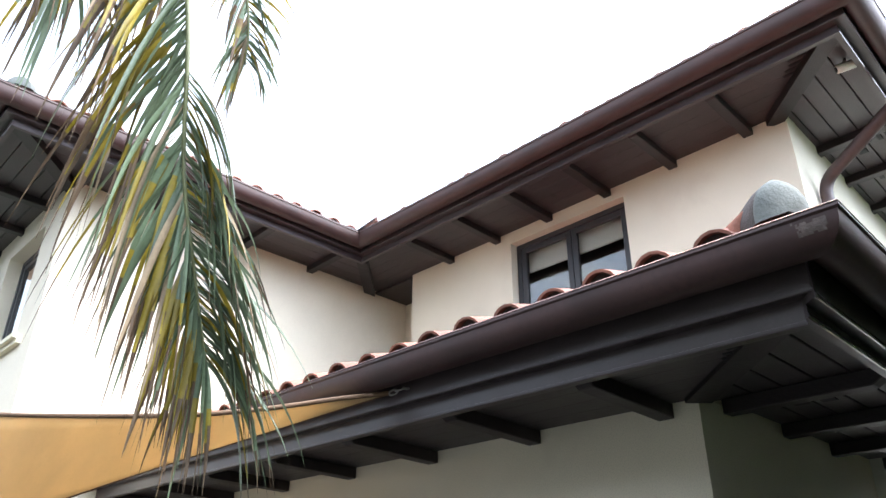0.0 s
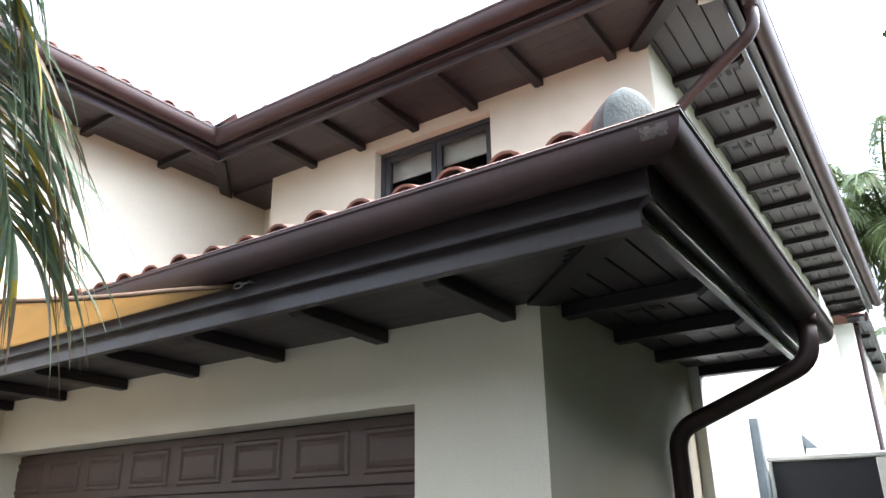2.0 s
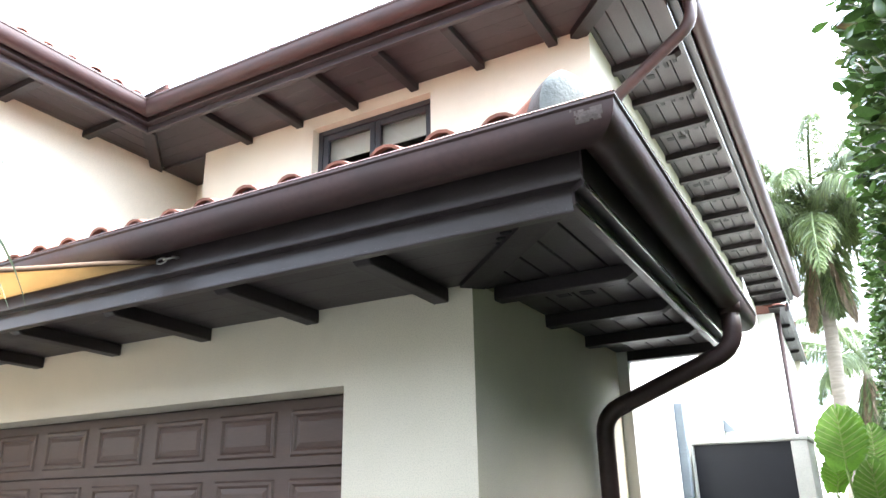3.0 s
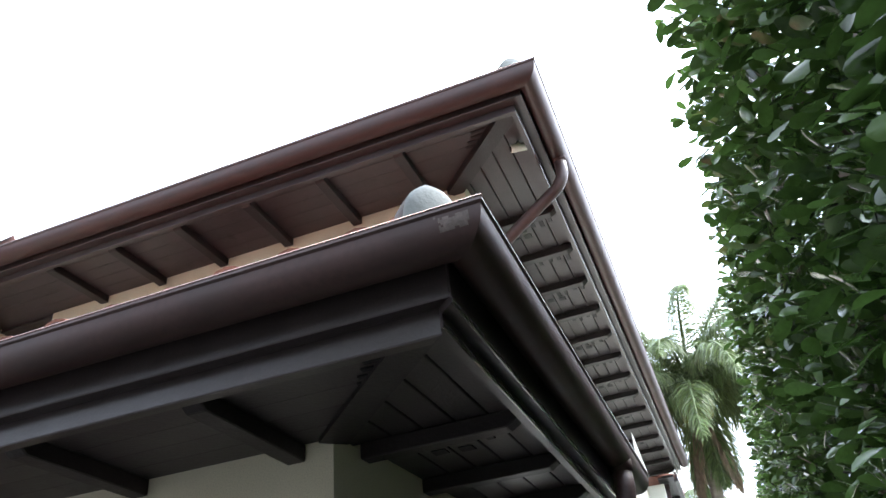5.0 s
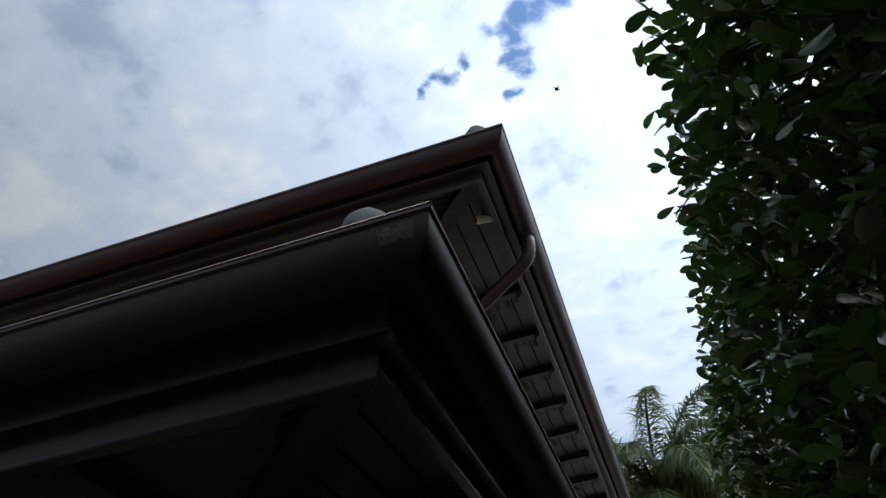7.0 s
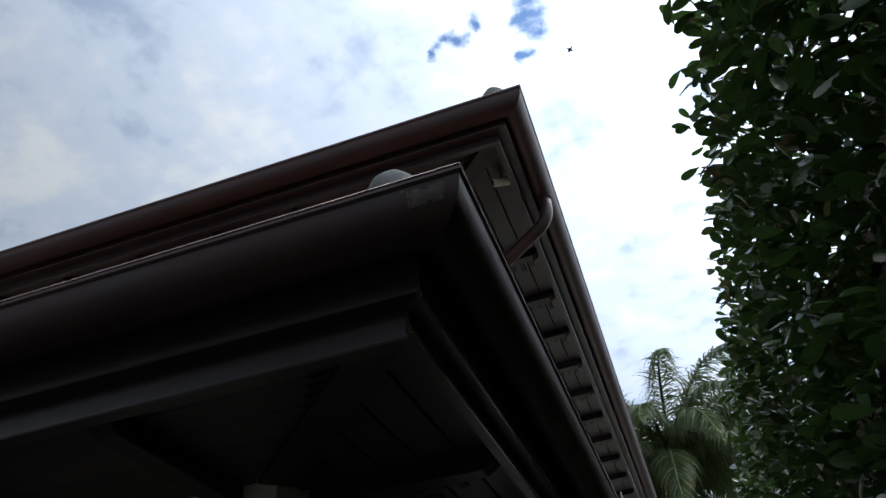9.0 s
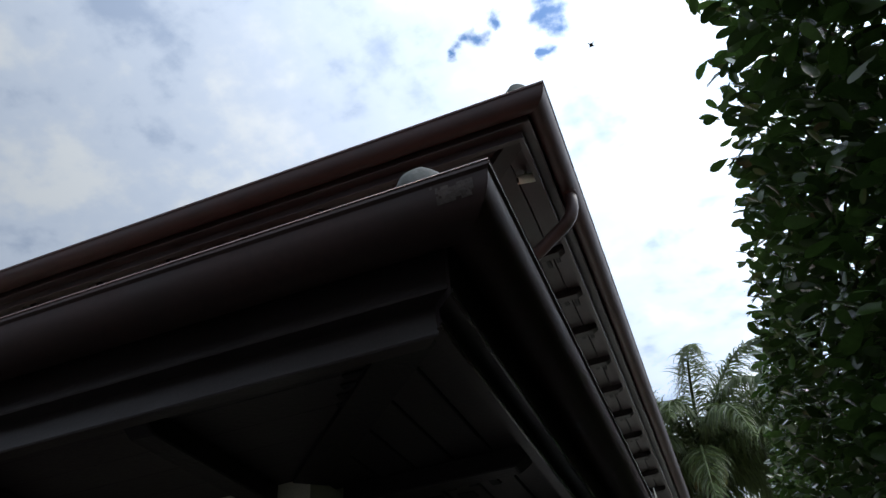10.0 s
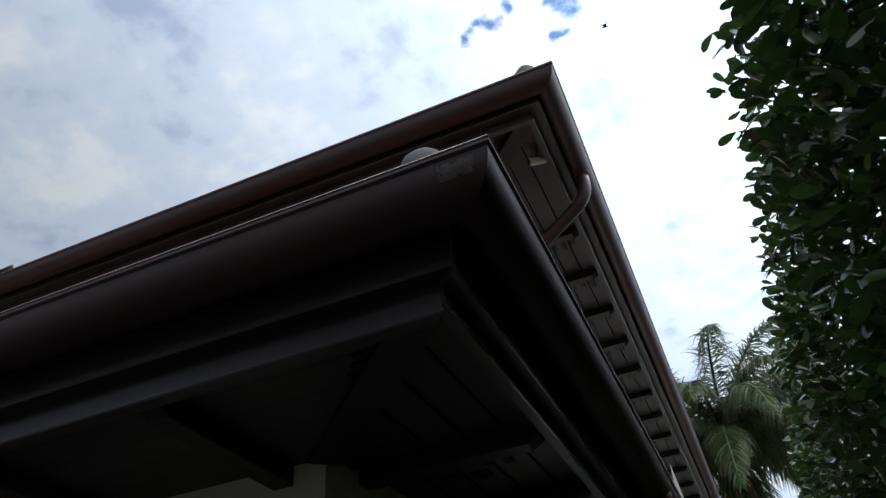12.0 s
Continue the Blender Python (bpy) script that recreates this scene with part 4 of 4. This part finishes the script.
leaf_shapes = [leaf_mesh("leaf", LEAFPART, 0.104 * s, 0.046 * s, f, c) for s, f, c in ((0.8, 0.2, 0.1), (1.0, 0.3, 0.2), (1.2, 0.15, 0.05), (1.05, 0.35, 0.3), (0.9, 0.1, -0.1))]


def hedge_face(y, z):
    """How far the hedge's face stands out there."""
    return HEDGE_X + 0.13 * (noise.noise(Vector((y * 1.1, z * 1.1, 0.3)))) + 0.08 * noise.noise(Vector((y * 3.5, z * 3.5, 4.0)))


bm = bmesh.new()
base = [[tuple(v.co) for v in me.vertices] for me in leaf_shapes]
quads = [tuple(p.vertices) for p in leaf_shapes[0].polygons]
verts, faces = [], []


def add_leaf(m, k, size):
    o = len(verts)
    for v in base[k]:
        verts.append(tuple(m @ (Vector(v) * size)))
    faces.extend(tuple(o + i for i in q) for q in quads)


for i in range(36000):
    y = HEDGE_Y0 + (HEDGE_Y1 - HEDGE_Y0) * rng.random() ** 1.5
    top = HEDGE_TOP + 0.14 * noise.noise(Vector((y * 1.6, 0.7, 2.0))) + 0.08 * noise.noise(Vector((y * 5, 3.7, 2.0)))
    z = 0.25 + (top - 0.25) * rng.random() ** 0.8
    x = hedge_face(y, z) + abs(rng.gauss(0, 0.16))
    if rng.random() < 0.2:                      # the top
        x, z = HEDGE_X + 1.3 * rng.random(), top - abs(rng.gauss(0, 0.1))
    add_leaf(Matrix.Translation((x, y, z)) @ leaf_points(rng, 1.1), rng.randrange(5), rng.uniform(0.55, 1.0))
me = bpy.data.meshes.new("foliage")
me.from_pydata(verts, [], faces)
me.materials.append(LEAF)
for p in me.polygons:
    p.use_smooth = True
tagged(adopt(new("foliage", me), hedge), "mass of thick oval green leaves", kind="stuff")
# the hedge goes on behind the eye, and has a far side
verts, faces = [], []
for i in range(9000):
    add_leaf(Matrix.Translation((HEDGE_X + 1.15 - abs(rng.gauss(0, 0.15)), rng.uniform(HEDGE_Y0, HEDGE_Y1), 0.2 + 3.4 * rng.random() ** 0.8)) @ Matrix.Rotation(math.pi, 4, "Z") @ leaf_points(rng, 1.1), rng.randrange(5), rng.uniform(1.3, 2.0))
for i in range(4500):
    y = -9.0 + 7.0 * rng.random()
    add_leaf(Matrix.Translation((2.45 + abs(rng.gauss(0, 0.2)), y, 0.2 + 3.5 * rng.random() ** 0.8)) @ leaf_points(rng, 1.1), rng.randrange(5), rng.uniform(1.2, 1.8))
me = bpy.data.meshes.new("foliage")
me.from_pydata(verts, [], faces)
me.materials.append(LEAF)
tagged(adopt(new("foliage", me), hedge), "mass of thick oval green leaves", kind="stuff")
for i in range(260):
    y = -1.3 + 2.6 * rng.random()
    z = 2.05 + 1.95 * rng.random()
    m = Matrix.Translation((hedge_face(y, z) - abs(rng.gauss(0, 0.026)), y, z)) @ leaf_points(rng, 0.8)
    ob = new("leaf", leaf_shapes[rng.randrange(5)])
    adopt(ob, hedge)
    ob.matrix_basis = m @ Matrix.Diagonal((0.8, 0.8, 0.8, 1))
bm = bmesh.new()
for i in range(150):
    y, z = rng.uniform(-1.9, 6), rng.uniform(0.3, 3.1)
    p = Vector((HEDGE_X + rng.uniform(0.25, 0.6), y, z))
    q = p + Vector((rng.uniform(-0.35, 0.0), rng.uniform(-0.2, 0.2), rng.uniform(0.2, 0.55)))
    tube([p, p.lerp(q, 0.5) + Vector((0.03, 0.02, 0)), q], [0.009, 0.006, 0.003], 5, bm)
part("twigs", bm, TWIG, hedge, "thin grey-brown twigs", True, kind="stuff")
bm = bmesh.new()
box(bm, HEDGE_X + 0.42, HEDGE_X + 0.8, HEDGE_Y0 + 0.2, HEDGE_Y1 - 0.2, 0.0, HEDGE_TOP - 0.35)
bmesh.ops.subdivide_edges(bm, edges=bm.edges, cuts=14, use_grid_fill=True)
for v in bm.verts:
    v.co += 0.16 * noise.noise_vector(v.co * 1.7)
part("inner_growth", bm, TWIG, hedge, "dark shaded inner growth", True)


def leaflet(bm, root, direction, length, width, droop, twist, segs=6, tip=0.1, kink=None):
    """A narrow folded leaf that droops from its root."""
    d = Vector(direction).normalized()
    p = Vector(root)
    side = d.cross(Vector((0, 0, 1)))
    side = side.normalized() if side.length > 1e-3 else Vector((1, 0, 0))
    side = Matrix.Rotation(twist, 3, d) @ side
    rows = []
    for i in range(segs + 1):
        s = i / segs
        h = width / 2 * (min(1, 0.45 + 3.0 * s) if s < 0.3 else max(tip, 1.0 - ((s - 0.3) / 0.7) ** 1.4))
        side_ = (side - d * side.dot(d)).normalized()
        up = side_.cross(d)
        rows.append([bm.verts.new(p + side_ * h * q + up * h * 0.45 * abs(q)) for q in (-1, 0, 1)])
        d = (d + Vector((0, 0, -1)) * droop / segs * (1.0 + s)).normalized()
        if kink:
            d = (d + kink * (s * s) / segs).normalized()
        p = p + d * length / segs
    for r0, r1_ in zip(rows, rows[1:]):
        for k in range(2):
            bm.faces.new((r0[k], r0[k + 1], r1_[k + 1], r1_[k]))


def near_frond(tree, rib, n, lengths, seed, left=True, right=True, start=0.15, olive=0.5, lean=0.35):
    """A frond whose leaflets are single parts."""
    rng = random.Random(seed)
    pts = spline(rib, 48)
    rad = [0.013 * (1 - 0.85 * i / 48) + 0.002 for i in range(49)]
    f = part("frond", tube(pts, rad, 7), RACHIS, tree, "drooping palm frond with long hanging leaflets", True)
    for i in range(n):
        s = start + (0.985 - start) * i / (n - 1)
        k = min(int(s * 48), 47)
        p = pts[k].lerp(pts[k + 1], s * 48 - k)
        d = (pts[k + 1] - pts[k]).normalized()
        side = d.cross(Vector((0.75, -0.65, 0.0)))
        side = side.normalized()
        for sg in ((-1, 1) if left and right else ((-1,) if left else (1,))):
            length = lengths(s, sg) * rng.uniform(0.82, 1.12)
            if length < 0.04:
                continue
            if sg > 0:
                dirn = d * rng.uniform(0.35, 0.75) + side * rng.uniform(0.45, 0.9) * (1 - 0.7 * s) + Vector((rng.uniform(-1, 1), rng.uniform(-1, 1), 0)) * 0.16
            else:
                dirn = d * rng.uniform(0.6, 0.9) - side * rng.uniform(0.45, 1.15) + Vector((rng.uniform(-1, 1), rng.uniform(-1, 1), 0)) * 0.10
            bm = bmesh.new()
            leaflet(bm, p, dirn, length, rng.uniform(0.021, 0.034) if s < 0.62 else rng.uniform(0.014, 0.026), rng.uniform(0.7, 1.9), rng.uniform(-0.9, 0.9), 8, 0.05, Vector((rng.uniform(-1, 1), rng.uniform(-1, 1), 0)) * rng.uniform(0, 0.6))
            r = rng.random()
            bm.faces.ensure_lookup_table()
            turn, dry = 16, 16                      # the faces at which the green turns olive, and the olive dry
            if sg > 0 and s > 0.42 and r < olive * 1.5:
                turn = rng.choice((2, 4, 6, 8))
                dry = rng.choice((9, 10, 11, 12))
            elif r < olive * 0.35:
                turn, dry = 0, rng.choice((10, 12, 14))
            elif rng.random() < 0.5:
                dry = rng.choice((11, 12, 13, 14))
            for q, face in enumerate(bm.faces):
                face.material_index = 2 if q >= dry else (1 if q >= turn else 0)
            part("leaflet", bm, [FRONDDRY if r > 0.94 else FRONDGREEN, FRONDOLIVE, FRONDTIP], f, smooth=True)
    return f


palm = thing("coconut_palm", (-1.1, -5.2, 0), "leaning coconut palm with drooping ragged fronds", "palm tree", "palm trees")
part("trunk", tube(spline([(-1.6, -6.0, 0), (-1.45, -5.7, 1.8), (-1.2, -5.35, 3.6), (-1.1, -5.2, 4.9)], 14), [0.19 - 0.005 * i for i in range(15)], 14), TRUNK, palm, "ringed grey trunk", True)
near_frond(palm, [(-1.160, -5.140, 5.200), (-0.810, -4.440, 5.650), (-0.410, -3.640, 5.400), (-0.299, -2.854, 4.421), (-0.272, -2.684, 3.648), (-0.388, -2.553, 3.153), (-0.435, -2.431, 2.811), (-0.469, -2.327, 2.531)], 175,
           lambda s, g: (1.12 if s < 0.6 else 1.12 - 1.1 * (s - 0.6)) * (1 - 0.42 * s) if g > 0 else (0.62 * (1 - 0.2 * s) if s > 0.62 else 0.0), 5, start=0.36)
near_frond(palm, [(-1.160, -5.140, 5.200), (-1.060, -4.240, 5.900), (-0.784, -3.049, 5.644), (-0.565, -2.510, 4.652), (-0.582, -2.335, 4.131), (-0.641, -2.279, 3.891)], 46, lambda s, g: 0.44 * (1 - 0.3 * s), 9, start=0.45, olive=0.25)

near_frond(palm, [(-1.160, -5.140, 5.200), (-1.010, -4.540, 5.600), (-0.760, -3.840, 5.100), (-0.540, -3.340, 4.400), (-0.488, -3.037, 4.045), (-0.556, -2.992, 3.817)], 48, lambda s, g: 0.75 * (1 - 0.3 * s), 13, start=0.45, olive=0.35)


def far_frond(tree, base_p, yaw, rise, length, rng, mat, n=120):
    """A frond of a palm far off: rib and leaflets in one mesh."""
    d = Vector((math.cos(yaw) * math.cos(rise), math.sin(yaw) * math.cos(rise), math.sin(rise)))
    pts, p = [Vector(base_p)], Vector(base_p)
    for i in range(16):
        p = p + d * length / 16
        pts.append(p)
        d = (d + Vector((0, 0, -1)) * (0.025 + 0.012 * i)).normalized()
    bm = tube(pts, [0.05 * (1 - i / 17) + 0.008 for i in range(17)], 5)
    for i in range(n):
        s = 0.12 + 0.87 * i / (n - 1)
        k = min(int(s * 16), 15)
        q = pts[k].lerp(pts[k + 1], s * 16 - k)
        dd = (pts[k + 1] - pts[k]).normalized()
        side = dd.cross(Vector((0, 0, 1)))
        side = side.normalized() if side.length > 0.05 else Vector((1, 0, 0))
        for sg in (-1, 1):
            ln = 1.1 * math.sin(math.pi * min(0.97, 0.18 + 0.78 * s)) * rng.uniform(0.75, 1.1)
            leaflet(bm, q, dd * rng.uniform(0.5, 0.9) + side * sg * rng.uniform(0.5, 0.9) + Vector((0, 0, rng.uniform(-0.2, 0.3))), ln * rng.uniform(0.65, 1.05), 0.034, rng.uniform(0.5, 2.4), rng.uniform(-0.9, 0.9), 4, 0.08)
    part("frond", bm, mat, tree, smooth=True)


def far_palm(x, y, z, seed, lean, size, fronds, label, nuts=True):
    rng = random.Random(seed)
    t = thing("coconut_palm", (x + lean, y, 0), label, "palm tree", "palm trees")
    part("trunk", tube(spline([(x + lean, y, 0), (x + lean * 0.8, y, z * 0.4), (x + lean * 0.3, y, z * 0.75), (x, y, z)], 14), [0.2 - 0.005 * i for i in range(15)], 12), TRUNK, t, "ringed grey trunk", True)
    for i in range(fronds):
        rise = 0.92 - 1.2 * i / fronds if i < fronds - 5 else -1.25
        far_frond(t, (x, y, z - 0.1 + 0.2 * (1 - i / fronds)), i * 2.399 + seed, rise, size * rng.uniform(0.85, 1.1) * (1.0 if i < fronds - 5 else 0.55), rng, FRONDDRY if i > fronds - 3 else PALMGREEN, 190)
    if nuts:
        for i in range(9):
            a = i * 0.7
            bm = bmesh.new()
            bmesh.ops.create_icosphere(bm, subdivisions=2, radius=0.14)
            bmesh.ops.transform(bm, matrix=Matrix.Translation((x + 0.33 * math.cos(a), y + 0.33 * math.sin(a), z - 0.35 - 0.12 * (i % 3))) @ Matrix.Diagonal((0.9, 0.9, 1.25, 1)), verts=bm.verts)
            part("coconut", bm, COCONUT, t, smooth=True)
    return t


# unseen fronds added to complete the crown and cut the front light
crown_rng = random.Random(21)
for k in range(9):
    far_frond(palm, (-1.1, -5.2, 4.85), math.pi * (1.02 + 0.92 * (k * 0.618 % 1)), 1.1 - 0.11 * k, 3.0, crown_rng, PALMGREEN, 50)
far_palm(1.35, 17.0, 8.3, 3, -0.25, 4.8, 52, "tall coconut palm with a full crown and green nuts")
far_palm(1.9, 24.0, 5.6, 8, 0.3, 4.2, 16, "lower coconut palm behind the hedge", False)

# ---- broad-leaved plant in the side passage ----
plant = thing("elephant_ear_plant", (1.42, 5.6, 0), "bright green plant with broad ear-shaped pleated leaves", "plant")


def ear_leaf(base_p, heel, long, wide, yaw, lean):
    """A broad upright leaf, pleated along its side veins, its edge scalloped between them."""
    bm = bmesh.new()
    rows = []
    for i in range(37):
        f = i / 36
        half = wide / 2 * math.sin(math.pi * min(0.995, 0.10 + 0.895 * f) ** 0.86) ** 0.72
        row = []
        for j in range(-6, 7):
            q = j / 6
            vein = math.cos(2 * math.pi * (9.0 * f - 1.6 * abs(q)))
            x = q * half * (1 + 0.035 * vein * abs(q))
            lift = long * f + abs(q) * 0.10 * long - (0.16 * long if f < 0.1 else 0.0) * (0.1 - f) * 10 * abs(q)
            row.append(bm.verts.new((x, 0.022 * abs(q) * 4 * wide + 0.012 * vein * min(1, 3 * abs(q)) + 0.10 * long * f * f, lift)))
        rows.append(row)
    for r0, r1_ in zip(rows, rows[1:]):
        for j in range(12):
            bm.faces.new((r0[j], r0[j + 1], r1_[j + 1], r1_[j]))
    m = Matrix.Translation(heel) @ Matrix.Rotation(yaw, 4, "Z") @ Matrix.Rotation(lean, 4, "X")
    bmesh.ops.transform(bm, matrix=m, verts=bm.verts)
    leaf = part("leaf", bm, BIGLEAF, plant, smooth=True)
    rib = [m @ Vector((0, -0.008 + 0.10 * long * f * f, long * f)) for f in (0.0, 0.25, 0.5, 0.75, 0.97)]
    part("midrib", tube(spline(rib, 10), [0.009 - 0.0007 * i for i in range(11)], 6), STALK, leaf, "pale midrib", True)
    veins = bmesh.new()
    for k in range(1, 9):
        f0 = 0.08 + 0.095 * k
        for sg in (-1, 1):
            f1 = min(0.97, f0 + 0.13)
            h = wide / 2 * math.sin(math.pi * min(0.995, 0.10 + 0.895 * f1) ** 0.86) ** 0.72
            tube([m @ Vector((sg * h * q, -0.012 + 0.088 * wide * q + 0.10 * long * f0 * f0, long * (f0 + (f1 - f0) * q) + 0.10 * long * q)) for q in (0.0, 0.45, 0.9)], [0.006, 0.004, 0.002], 5, veins)
    part("veins", veins, STALK, leaf, "pale side veins", True)
    part("stalk", tube(spline([base_p, Vector(base_p).lerp(Vector(heel), 0.55) + Vector((0.04, 0.06, 0.08)), heel], 10), [0.022 - 0.0011 * i for i in range(11)], 8), STALK, plant, smooth=True)


for hx, hy, hz, long, wide, yaw, lean in ((1.37, 5.05, 2.46, 0.56, 0.47, 0.05, 0.10), (1.60, 4.95, 2.02, 0.50, 0.42, -0.3, 0.25), (1.22, 5.75, 2.25, 0.42, 0.34, 0.5, 0.5),
                                          (1.62, 6.0, 2.5, 0.45, 0.36, -0.2, -0.2), (1.33, 5.3, 1.75, 0.45, 0.36, 0.3, 0.6), (1.55, 5.3, 1.5, 0.45, 0.36, 0.0, 0.5), (1.45, 6.4, 2.75, 0.4, 0.32, 0.4, 0.1)):
    ear_leaf((1.42, 5.6, 0.0), (hx, hy, hz - 0.47), long, wide, yaw, lean)

# ---- small drone hovering far up ----
dq = Vector((1.37, -2.31, 1.80)) + 42 * Vector((0.012, 0.639, 0.769))
t = thing("drone", dq, "tiny dark drone hovering in the sky", "drone")
part("body", boxes(dq.x - 0.1, dq.x + 0.1, dq.y - 0.1, dq.y + 0.1, dq.z - 0.06, dq.z + 0.06, bevel=0.03), ACMESH, t)
for sx in (-1, 1):
    for sy in (-1, 1):
        part("arm", tube([dq, dq + Vector((0.16 * sx, 0.16 * sy, 0.03))], 0.02, 6), ACMESH, t)
